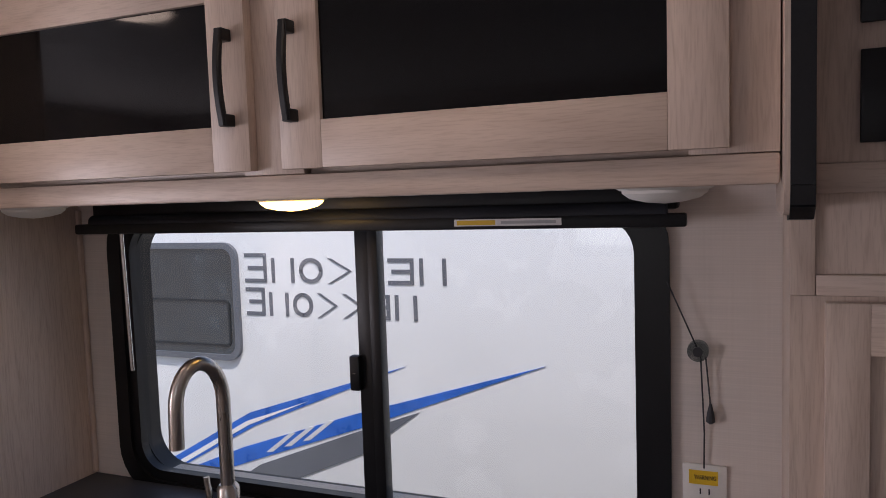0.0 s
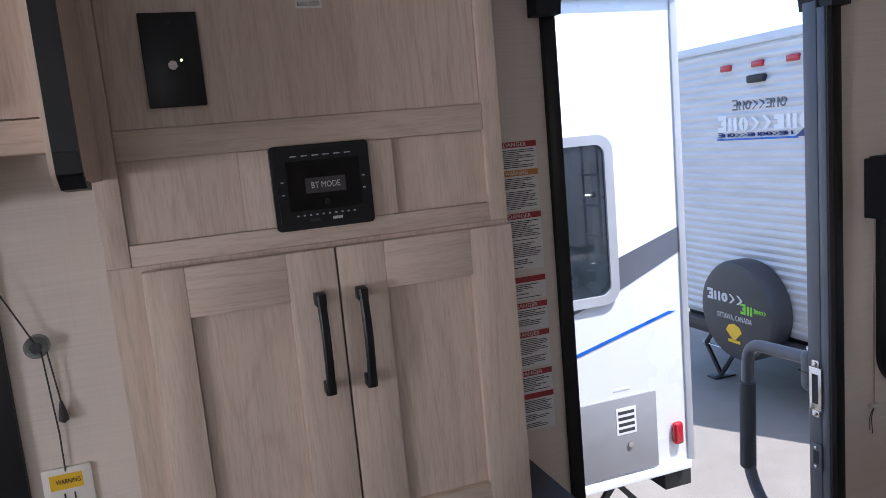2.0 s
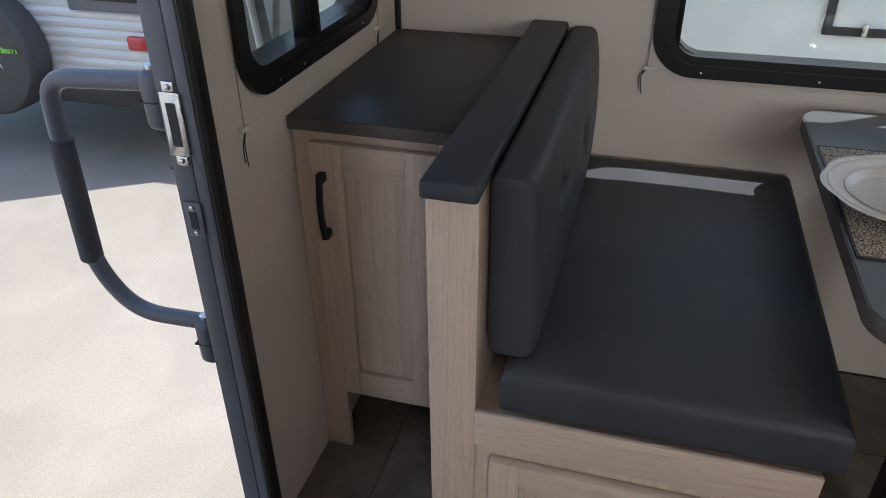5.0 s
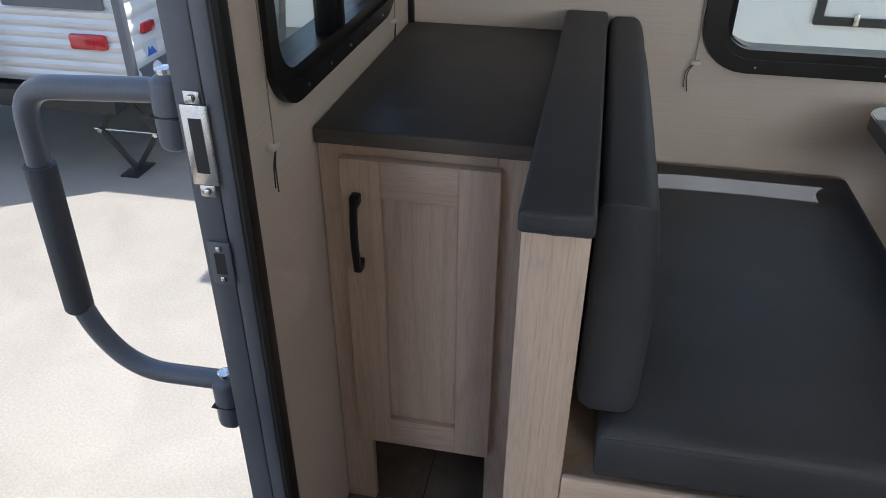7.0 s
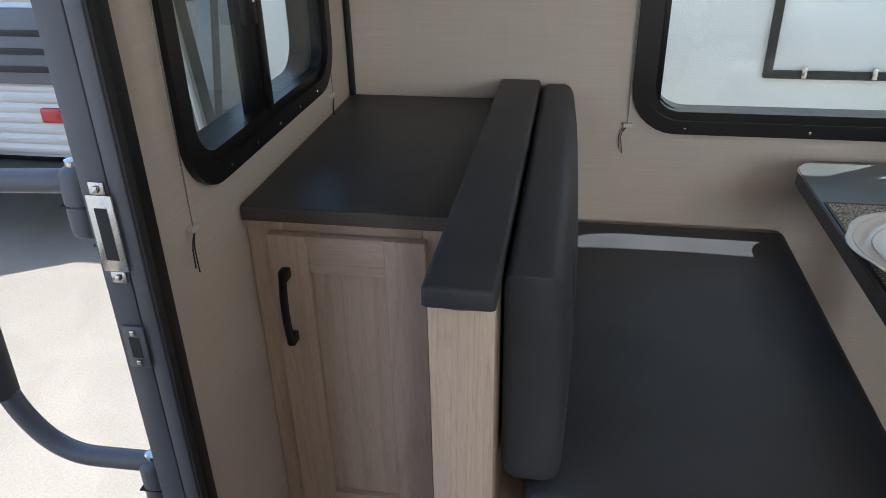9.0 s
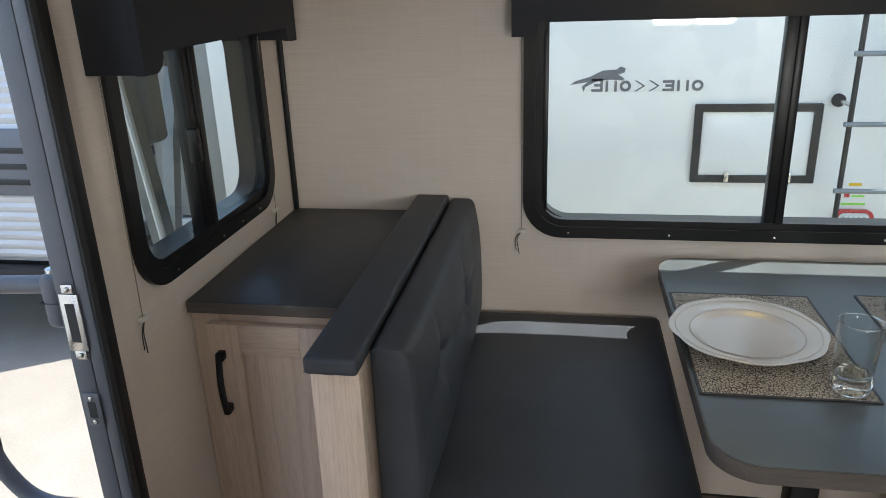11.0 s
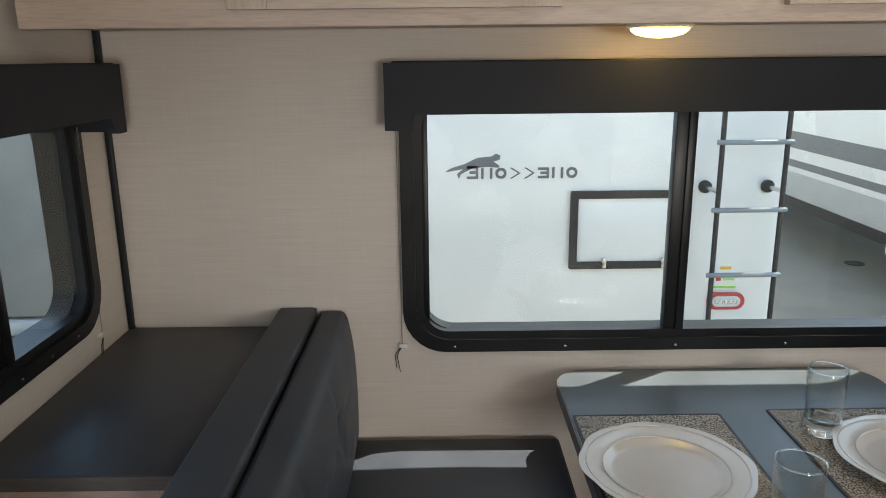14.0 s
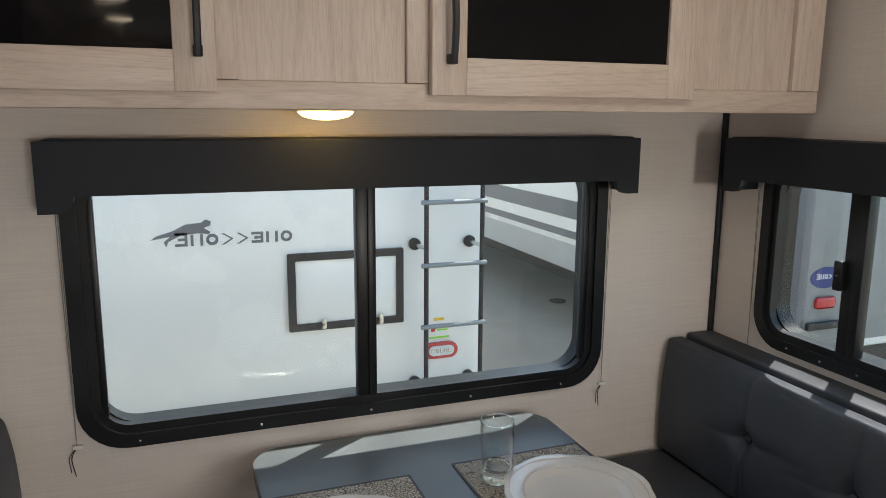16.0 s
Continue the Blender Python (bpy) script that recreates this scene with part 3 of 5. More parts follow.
# ---- the room ----
XW, XR, YN, YS, ZC = -2.6, 2.44, 1.255, -1.04, 2.02
DOOR = (0.885, 1.522, 0.0, 1.885)
wall_with_holes("wall_north", "north", YN, XW, XR, 0, ZC, [(-1.25, -0.08, 1.0, 1.585), DOOR, (1.69, 2.265, 0.965, 1.39)], "beige linen-look wallboard with a doorway and two windows")
wall_with_holes("wall_rear", "rear", XR, -YN, -YS, 0, ZC, [(-0.575, 0.632, 0.835, 1.39)], "beige linen-look wallboard with a wide window")
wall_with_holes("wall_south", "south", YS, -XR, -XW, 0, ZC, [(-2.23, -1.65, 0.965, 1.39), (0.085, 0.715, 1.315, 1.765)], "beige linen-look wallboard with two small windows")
# Unseen closing wall; its hole is added to hold the fill lamp.
wall_with_holes("wall_west", "west", XW, YS, YN, 0, ZC, [(-0.915, -0.185, 0.985, 1.515)], "beige linen-look unseen front wall with an added window opening")
solid("ceiling", bx(B(), FLAT, XW - 0.05, XR + 0.05, YS - 0.05, YN + 0.05, ZC, ZC + 0.06), CEIL, "off-white ceiling board", "ceiling", "structure")
floor = solid("floor", bx(B(), FLAT, XW - 0.05, XR + 0.05, YS - 0.05, YN + 0.05, -0.06, -0.003), GROUT, "stone-look grey-brown vinyl tile floor", "floor", "structure")
for nm, x, y in (("trim_north", XR - 0.006, YN - 0.006), ("trim_south", XR - 0.006, YS + 0.006)):
    solid(nm, bx(B(), FLAT, x - 0.008, x + 0.005, y - 0.008 if y > 0 else y - 0.005, y + 0.005 if y > 0 else y + 0.008, 0.0, ZC - 0.001, 0.002), BLACK, "black plastic corner trim strip", "trim", "structure")

NW, RW, SW = facing("north", YN), facing("rear", XR), facing("south", YS)
window("window_1", "north", YN, -1.280, -0.052, 0.945, 1.62, -0.648, 0.048, "black framed sliding window above the galley counter", r=0.11, wide=0.058)
window("window_2", "north", YN, 1.655, 2.30, 0.93, 1.425, 1.925, 0.05, "small black framed sliding window beside the doorway", r=0.09, wide=0.047)
window("window_3", "rear", XR, -0.612, 0.668, 0.798, 1.425, 0.0, 0.042, "wide black framed sliding window above the dinette", False, r=0.1, wide=0.049, side=0.013)
window("window_4", "south", YS, -2.27, -1.62, 0.93, 1.425, -2.02, 0.05, "small black framed sliding window above the bench", r=0.09, wide=0.047)
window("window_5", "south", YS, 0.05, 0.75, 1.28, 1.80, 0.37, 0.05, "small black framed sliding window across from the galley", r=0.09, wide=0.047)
# Invented window, only there to frame the added fill lamp.
window("window_6", "west", XW, -0.95, -0.15, 0.95, 1.55, -0.57, 0.05, "added black framed sliding window in the unseen front wall, holding a fill lamp", r=0.09, wide=0.047)
valance("valance", "north", YN, 1.62, 2.30, 1.365, 1.465, 0.032, 0.105, "black vinyl blind valance with dropped ends")
valance("valance", "rear", XR, -0.635, 0.692, 1.358, 1.462, 0.032, 0.107, "long black vinyl blind valance with dropped ends")
valance("valance", "south", YS, -2.315, -1.60, 1.36, 1.462, 0.032, 0.105, "black vinyl blind valance with dropped ends")
blind_cord("north", YN, 1.64, 1.36, 0.90, "blind cords")
blind_cord("north", YN, 2.285, 1.345, 0.905, "blind cords")
blind_cord("rear", XR, -0.616, 1.34, 0.813, "blind cords")
blind_cord("rear", XR, 0.675, 1.34, 0.795, "blind cords")
blind_cord("south", YS, -2.285, 1.34, 0.86, "blind cords")


# ---- doorway ----
def doorway():
    t = thing("door_frame", (1.19, YN, 0), "black metal entry door frame with steel strike plates", "door frame", kind="structure")
    m = NW
    part("left_trim", bx(B(), m, 0.860, 0.8865, 0.0, 1.79, -0.10, 0.012, 0.003), BLACK_METAL, t)
    # header with rounded upper corners of the opening
    pts = [(0.838, 1.785), (0.885, 1.785)]
    pts += [(0.885 + 0.10 * (1 - math.cos(radians(a))), 1.785 + 0.10 * math.sin(radians(a))) for a in range(10, 91, 10)]
    pts += [(1.50 - 0.10 * (1 - math.cos(radians(a))), 1.785 + 0.10 * math.sin(radians(a))) for a in range(90, 0, -10)]
    pts += [(1.50, 1.785), (1.55, 1.785), (1.55, ZC - 0.002), (0.838, ZC - 0.002)]
    part("header", prism(B(), m, pts, -0.05, 0.035), BLACK_MATT, t, "black vinyl header")
    part("right_reveal", bx(B(), m, 1.494, 1.5215, 0.0, 1.80, -0.036, -0.0005, 0.002), SLATE, t, "slate painted reveal")
    part("reveal_lip", bx(B(), m, 1.4945, 1.511, 0.0, 1.785, 0.0, 0.021, 0.002), SLATE, t, "slate painted reveal")
    part("seal", bx(B(), m, 1.4965, 1.5115, 0.0, 1.785, 0.0215, 0.0255, 0.001), RUBBER, t, "black rubber seal")
    part("right_jamb", bx(B(), m, 1.512, 1.535, 0.0, 1.785, 0.0005, 0.026, 0.003), BLACK_METAL, t)
    part("sill", bx(B(), m, 0.887, 1.493, -0.002, 0.012, -0.06, 0.0, 0.003), CHROME, t, "aluminium threshold")
    f = Matrix.Translation((1.4938, 0, 0)) @ Matrix(((0, 0, -1, 0), (-1, 0, 0, 0), (0, 1, 0, 0), (0, 0, 0, 1)))
    # strike plates face the opening: u runs to -y
    for v0, v1, nm, mat in ((0.914, 1.014, "strike_plate", CHROME), (0.772, 0.835, "deadbolt_plate", GREY_PAINT)):
        wide = 0.017 if nm == "strike_plate" else 0.015
        s = part(nm, bx(B(), f, -1.268 - wide, -1.268 + wide, v0, v1, 0.0, 0.004, 0.0015), mat, t, "bright steel strike plate" if mat is CHROME else "grey strike plate")
        part("latch_hole", bx(B(), f, -1.268 - wide * 0.5, -1.268 + wide * 0.45, v0 + 0.016, v1 - 0.016, 0.004, 0.0046), RUBBER, s)
        if mat is CHROME:
            for a, b in ((v0 - 0.016, v0 - 0.0005), (v1 + 0.0005, v1 + 0.016)):
                part("ear", bx(B(), f, -1.268 - 0.010, -1.268 + 0.010, a, b, 0.0, 0.003, 0.001), CHROME, s)
        out = 0.017 if mat is CHROME else 0.0
        for v in (v0 + 0.009 - out, v1 - 0.009 + out):
            bm = B()
            bx(bm, f, -1.272, -1.264, v - 0.004, v + 0.004, 0.0032 if out else 0.004, 0.0065, 0.002)
            part("screw", bm, CHROME, s)
    return t


doorway()


def grab_handle():
    t = thing("grab_handle", (1.53, 1.36, 0.45), "black foam-gripped grab handle swung out beside the doorway", "grab handle")
    x = 1.538
    line = bend([(x, 1.322, 1.010), (x, 1.528, 1.000), (x, 1.533, 0.90), (x, 1.541, 0.650), (x, 1.475, 0.553), (x, 1.32, 0.557)], 0.075, 8)
    part("bar", tube(B(), line, 0.0155, 14), SLATE, t, "dark grey metal bar")
    part("grip", tube(B(), [(x, 1.5332, 0.895), (x, 1.5333, 0.893), (x, 1.5405, 0.662), (x, 1.5406, 0.658)], [0.018, 0.0205, 0.0205, 0.018], 18), FOAM, t, "black foam sleeve")
    for z in (0.99, 0.525):
        br = part("bracket", bx(B(), FLAT, x - 0.022, x + 0.022, 1.3055, 1.343, z - 0.055, z + 0.042, 0.015, 5), SLATE, t)
        part("split_line", bx(B(), FLAT, x - 0.0225, x + 0.0225, 1.307, 1.3435, z - 0.008, z - 0.006), RUBBER, br)
        part("pin", lathe(B(), [(0.011, 0), (0.011, 0.008), (0.006, 0.010)], (x, 1.324, z + 0.040), 14), CHROME, br)
    return t


grab_handle()

# ---- galley ----
GX0, GX1 = -1.37, 0.10
side = thing("galley_side_panel", (GX0 - 0.015, 0.94, 0), "pale oak full-height partition panel beside the galley", "partition")
part("panel", bx(B(), FLAT, GX0 - 0.03, GX0, 0.622, YN - 0.001, 0, ZC - 0.002), WOOD_V, side)
part("edge_trim", bx(B(), FLAT, GX0 - 0.032, GX0 + 0.002, 0.612, 0.6215, 0, ZC - 0.002, 0.002), WOOD_V, side)
part("scribe_moulding", bx(B(), FLAT, GX0 + 0.0005, GX0 + 0.010, YN - 0.012, YN - 0.0015, 0.98, 1.60, 0.002), WOOD_V, side)


def upper_cabinet():
    """Galley overhead cabinet with smoked glass doors and a dark-edged end panel."""
    m = facing("north", 0.91)
    t = thing("wall_cabinet", ((GX0 + GX1) / 2, 1.05, 1.611), "pale oak overhead cabinet with smoked black glass doors", "cabinet")
    part("body", bx(B(), m, GX0 + 0.001, GX1, 1.618, ZC - 0.002, -0.343, -0.02, 0.002), WOOD_X, t)
    part("bottom_rail", bx(B(), m, GX0 + 0.001, GX1, 1.611, 1.648, -0.0195, 0.0, 0.004), WOOD_X, t)
    part("top_rail", bx(B(), m, GX0 + 0.001, GX1, 1.955, ZC - 0.002, -0.0195, 0.0, 0.002), WOOD_X, t)
    for a, b in ((-0.64, -0.535), (0.0, GX1), (GX0 + 0.001, -1.2)):
        part("face_stile", bx(B(), m, a, b, 1.6485, 1.9545, -0.0195, -0.0003, 0.001), WOOD_V, t)
    shaker_door(t, m, -0.561, 0.046, 1.655, 1.975, 0.068, 0.0, middle=DARK_GLASS, handle_at=(-0.535, 1.722, 1.862))
    shaker_door(t, m, -1.225, -0.615, 1.655, 1.975, 0.068, 0.0, middle=DARK_GLASS, handle_at=(-0.645, 1.722, 1.862))
    e = Matrix.Translation((GX1 + 0.002, 0, 0)) @ Matrix(((0, 0, 1, 0), (1, 0, 0, 0), (0, 1, 0, 0), (0, 0, 0, 1)))
    pts = [(1.07, 1.575), (1.07, ZC - 0.003), (0.872, ZC - 0.003), (0.872, 1.605)]
    pts += [(0.872 + 0.03 * (1 - math.cos(radians(a))), 1.605 - 0.03 * math.sin(radians(a))) for a in (30, 60, 90)]
    part("end_panel", prism(B(), e, pts[::-1], 0.0, 0.03), WOOD_V, t, "pale end panel")
    edge = [(GX1 + 0.020, 0.871, ZC - 0.004), (GX1 + 0.020, 0.871, 1.61), (GX1 + 0.020, 0.874, 1.588), (GX1 + 0.020, 0.89, 1.575), (GX1 + 0.020, 0.93, 1.572)]
    bm = B()
    for p, q in zip(edge, edge[1:]):
        d = Vector(q) - Vector(p)
        n = Vector((0, d.z, -d.y)).normalized() * 0.004
        vs = [bm.verts.new(Vector(c) + n * s + Vector((k, 0, 0))) for c in (p, q) for s in (-1, 1) for k in (-0.012, 0.013)]
        bmesh.ops.convex_hull(bm, input=vs)
    part("edge_trim", bm, BLACK, t, "black edge moulding")
    return t


upper_cabinet()
dome_light((-0.665, 1.07, 1.618), True)
dome_light((-0.035, 0.985, 1.618), False)
dome_light((-1.20, 1.00, 1.618), False)


def roller_blind():
    t = thing("roller_blind", (-0.64, 1.21, 1.555), "black rolled-up window blind in its cassette", "blind")
    part("cassette", bx(B(), NW, -1.27, -0.035, 1.575, 1.617, 0.001, 0.055, 0.006), BLACK, t)
    part("roll", tube(B(), [(-1.26, 1.195, 1.572), (-0.05, 1.195, 1.572)], 0.017, 14), BLACK_MATT, t)
    part("bottom_bar", bx(B(), NW, -1.30, -0.02, 1.548, 1.570, 0.056, 0.078, 0.004), BLACK, t)
    lab = part("label", bx(B(), NW, -0.405, -0.216, 1.554, 1.566, 0.0781, 0.0790), PAPER, t, "white warning label")
    part("print", bx(B(), NW, -0.40, -0.33, 1.556, 1.564, 0.0790, 0.0794), YELLOW, lab)
    part("print", bx(B(), NW, -0.32, -0.225, 1.5575, 1.5625, 0.0790, 0.0794), LIGHT_GREY, lab)
    part("wand", tube(B(), [(-1.205, 1.215, 1.578), (-1.205, 1.222, 1.24)], 0.0042, 8), CHROME, t, "thin bright wand")
    return t


roller_blind()


def pull_cord():
    t = thing("pull_cord", (0.0, 1.24, 1.12), "black blind cord over a small clear pulley", "cord")
    part("cord", tube(B(), [(-0.055, 1.235, 1.455), (-0.012, 1.24, 1.352), (-0.004, 1.243, 1.33)], 0.0014, 6), INK, t)
    p = part("pulley", tube(B(), [(-0.008, 1.254, 1.34), (-0.008, 1.236, 1.34)], 0.017, 18), PANE_TINT, t, "clear plastic pulley")
    part("hub", tube(B(), [(-0.008, 1.2355, 1.34), (-0.008, 1.232, 1.34)], 0.008, 12), INK, p)
    part("cord", tube(B(), [(0.004, 1.243, 1.33), (0.010, 1.245, 1.26), (0.011, 1.246, 1.245)], 0.0014, 6), INK, t)
    part("tassel", lathe(B(), [(0.002, 0.03), (0.006, 0.012), (0.0075, 0), (0.003, -0.004)], (0.011, 1.245, 1.222), 10), INK, t)
    part("cord", tube(B(), [(-0.004, 1.245, 1.33), (0.001, 1.248, 1.20), (0.0, 1.249, 1.14)], 0.0014, 6), INK, t)
    return t


pull_cord()


def wall_outlet():
    t = thing("wall_outlet", (0.0, YN, 1.03), "white wall socket plate with a yellow label", "outlet")
    p = part("plate", bx(B(), NW, -0.034, 0.036, 1.032, 1.146, 0.0, 0.006, 0.002), WHITE_PL, t)
    st = part("label", bx(B(), NW, -0.024, 0.022, 1.112, 1.136, 0.0062, 0.007), YELLOW, p, "yellow warning sticker")
    lettering("label_text", "WARNING", NW, 0.002, 1.124, 0.011, INK, st, 0.0071, 0.034)
    for v in (1.065, 1.10):
        for u in (-0.006, 0.008):
            part("slot", bx(B(), NW, u - 0.0012, u + 0.0012, v - 0.005, v + 0.005, 0.0062, 0.0068), INK, p)
    return t


wall_outlet()


def worktop():
    r, pts = 0.055, []
    pts = [(GX0 + 0.001, YN - 0.002), (GX0 + 0.001, 0.622), (0.774 - r, 0.622)]
    pts += [(0.774 - r + r * math.sin(radians(a)), 0.622 + r * (1 - math.cos(radians(a)))) for a in range(10, 91, 10)]
    pts += [(0.774, YN - 0.002)]
    bm = prism(B(), FLAT, pts, 0.940, 0.976)
    bmesh.ops.bevel(bm, geom=[e for e in bm.edges if abs(e.calc_face_angle(0)) > 1.2 and abs(e.verts[0].co.z - e.verts[1].co.z) < 0.001], offset=0.004, segments=2, affect="EDGES")
    t = thing("worktop", (-0.3, 0.94, 0.940), "charcoal laminate galley worktop with a rounded corner", "worktop")
    part("slab", bm, COUNTER, t)
    line = [(GX0 + 0.003, 0.6215)] + [(0.774 - r + (r + 0.0005) * math.sin(radians(a)), 0.622 + r - (r + 0.0005) * math.cos(radians(a))) for a in range(0, 91, 10)] + [(0.7745, YN - 0.004)]
    bm = B()
    for p, q in zip(line, line[1:]):
        bm.faces.new([bm.verts.new((v[0], v[1], z)) for v, z in ((p, 0.9445), (q, 0.9445), (q, 0.9715), (p, 0.9715))])
    bmesh.ops.remove_doubles(bm, verts=bm.verts, dist=0.0001)
    bmesh.ops.solidify(bm, geom=bm.faces[:], thickness=-0.0012)
    part("edge_band", bm, EDGE, t, "dark edge band")
    return t


worktop()


def base_cabinets():
    m = facing("north", 0.66)
    spans = ((GX0 + 0.002, -0.72), (-0.718, -0.02), (-0.018, 0.742))
    for a, b in spans:
        t = thing("base_cabinet", ((a + b) / 2, 0.95, 0), "pale oak base cabinet under the worktop", "cabinet", "galley base cabinets")
        part("body", bx(B(), m, a, b, 0.09, 0.939, -0.59, 0.0, 0.002), WOOD_V, t)
        part("plinth", bx(B(), m, a, b, 0.0, 0.0895, -0.59, -0.05), EDGE, t)
        c = (a + b) / 2
        shaker_door(t, m, a + 0.03, c - 0.003, 0.14, 0.90, 0.06, 0.001, handle_at=(c - 0.033, 0.72, 0.86))
        shaker_door(t, m, c + 0.003, b - 0.03, 0.14, 0.90, 0.06, 0.001, handle_at=(c + 0.033, 0.72, 0.86))


base_cabinets()


def faucet():
    x, y = -0.86, 1.10
    t = thing("faucet", (x, y, 0.976), "brushed nickel gooseneck kitchen faucet", "faucet")
    part("base", lathe(B(), [(0.030, 0), (0.030, 0.006), (0.022, 0.012), (0.0215, 0.085), (0.017, 0.092)], (x, y, 0.976), 24), NICKEL, t)
    pts = [(x, y, 1.06), (x, y, 1.235)]
    pts += [(x - 0.016 + 0.016 * math.cos(radians(a)), y - 0.046 * (1 - math.cos(radians(a))), 1.235 + 0.078 * math.sin(radians(a))) for a in range(15, 181, 15)]
    pts += [(x - 0.033, y - 0.094, 1.165)]
    part("spout", tube(B(), pts, 0.0135, 16), NICKEL, t)
    part("lever", tube(B(), [(x - 0.02, y, 1.02), (x - 0.045, y, 1.03), (x - 0.052, y, 1.075)], 0.0065, 10), NICKEL, t)
    return t


faucet()


def pantry():
    """Tall cupboard on the worktop: television board, radio rail and two doors."""
    m = facing("north", 1.068)
    a, b = 0.119, 0.687
    t = thing("tall_cabinet", ((a + b) / 2, 1.16, 0.9765), "pale oak tall cabinet with a radio panel and two doors", "cabinet")
    part("body", bx(B(), m, a, b, 0.9775, ZC - 0.002, -0.185, -0.010, 0.001), WOOD_V, t)
    part("television_board", bx(B(), m, 0.151, 0.657, 1.636, ZC - 0.003, -0.0098, -0.006), WOOD_V, t)
    part("stile", bx(B(), m, a, 0.150, 1.46, ZC - 0.003, -0.0098, 0.0, 0.0015), WOOD_V, t)
    part("stile", bx(B(), m, 0.658, b, 1.46, ZC - 0.003, -0.0098, 0.0, 0.0015), WOOD_V, t)
    part("rail", bx(B(), m, 0.1505, 0.6575, 1.596, 1.635, -0.0098, 0.0, 0.0015), WOOD_X, t)
    part("rail", bx(B(), m, 0.1505, 0.6575, 1.46, 1.488, -0.0098, 0.0, 0.0015), WOOD_X, t)
    part("stile", bx(B(), m, 0.300, 0.515, 1.4885, 1.5955, -0.0098, 0.0, 0.0015), WOOD_V, t)
    for u in (0.1505, 0.5155):
        part("panel", bx(B(), m, u, u + 0.149, 1.4885, 1.5955, -0.0098, -0.008), WOOD_V, t)
    part("bottom_rail", bx(B(), m, a, b, 0.9775, 1.4595, -0.0098, -0.002), WOOD_V, t)
    shaker_door(t, m, 0.161, 0.4125, 0.985, 1.453, 0.068, -0.0015, handle_at=(0.383, 1.251, 1.394), first=0.052)
    shaker_door(t, m, 0.4155, 0.684, 0.985, 1.453, 0.068, -0.0015, handle_at=(0.442, 1.251, 1.394))
    return t


pantry()
PF = facing("north", 1.0675)


def power_outlet():
    m = PF
    t = thing("power_outlet", (0.234, 1.068, 1.81), "black double power socket on the tall cabinet", "outlet")
    p = part("plate", bx(B(), m, 0.199, 0.270, 1.811, 1.928, -0.0005, 0.006, 0.0025), BLACK, t)
    part("insert", bx(B(), m, 0.217, 0.252, 1.833, 1.908, 0.006, 0.0085, 0.001), BLACK, p)
    for v in (1.85, 1.891):
        for u in (0.229, 0.240):
            part("slot", bx(B(), m, u - 0.0013, u + 0.0013, v - 0.005, v + 0.005, 0.0085, 0.0089), RUBBER, p)
        part("slot", bx(B(), m, 0.232, 0.237, v - 0.013, v - 0.008, 0.0085, 0.0089), RUBBER, p)
    s = part("label", bx(B(), m, 0.221, 0.248, 1.8675, 1.8735, 0.0086, 0.0091), PAPER, p, "white sticker")
    part("print", bx(B(), m, 0.223, 0.232, 1.8685, 1.8725, 0.0091, 0.0094), INK, s)
    return t


def aerial_plate():
    m = PF
    t = thing("aerial_plate", (0.234, 1.068, 1.659), "black aerial socket plate with a small indicator light", "outlet")
    p = part("plate", bx(B(), m, 0.200, 0.271, 1.660, 1.778, -0.0005, 0.0055, 0.0015), BLACK, t)
    c = m @ Vector((0.235, 1.711, 0.0055))
    part("aerial_socket", tube(B(), [c, c + Vector((0, -0.010, 0))], 0.0062, 6), CHROME, p, "hexagonal steel aerial socket")
    c = m @ Vector((0.246, 1.718, 0.005))
    part("indicator", tube(B(), [c, c + Vector((0, -0.002, 0))], 0.0016, 8), glowing("indicator_led", (0.7, 1.0, 0.3), 2.0), p, "lit green indicator")
    for v in (1.672, 1.766):
        c = m @ Vector((0.2355, v, 0.005))
        part("screw", tube(B(), [c, c + Vector((0, -0.0015, 0))], 0.003, 10), BLACK, p)
    return t


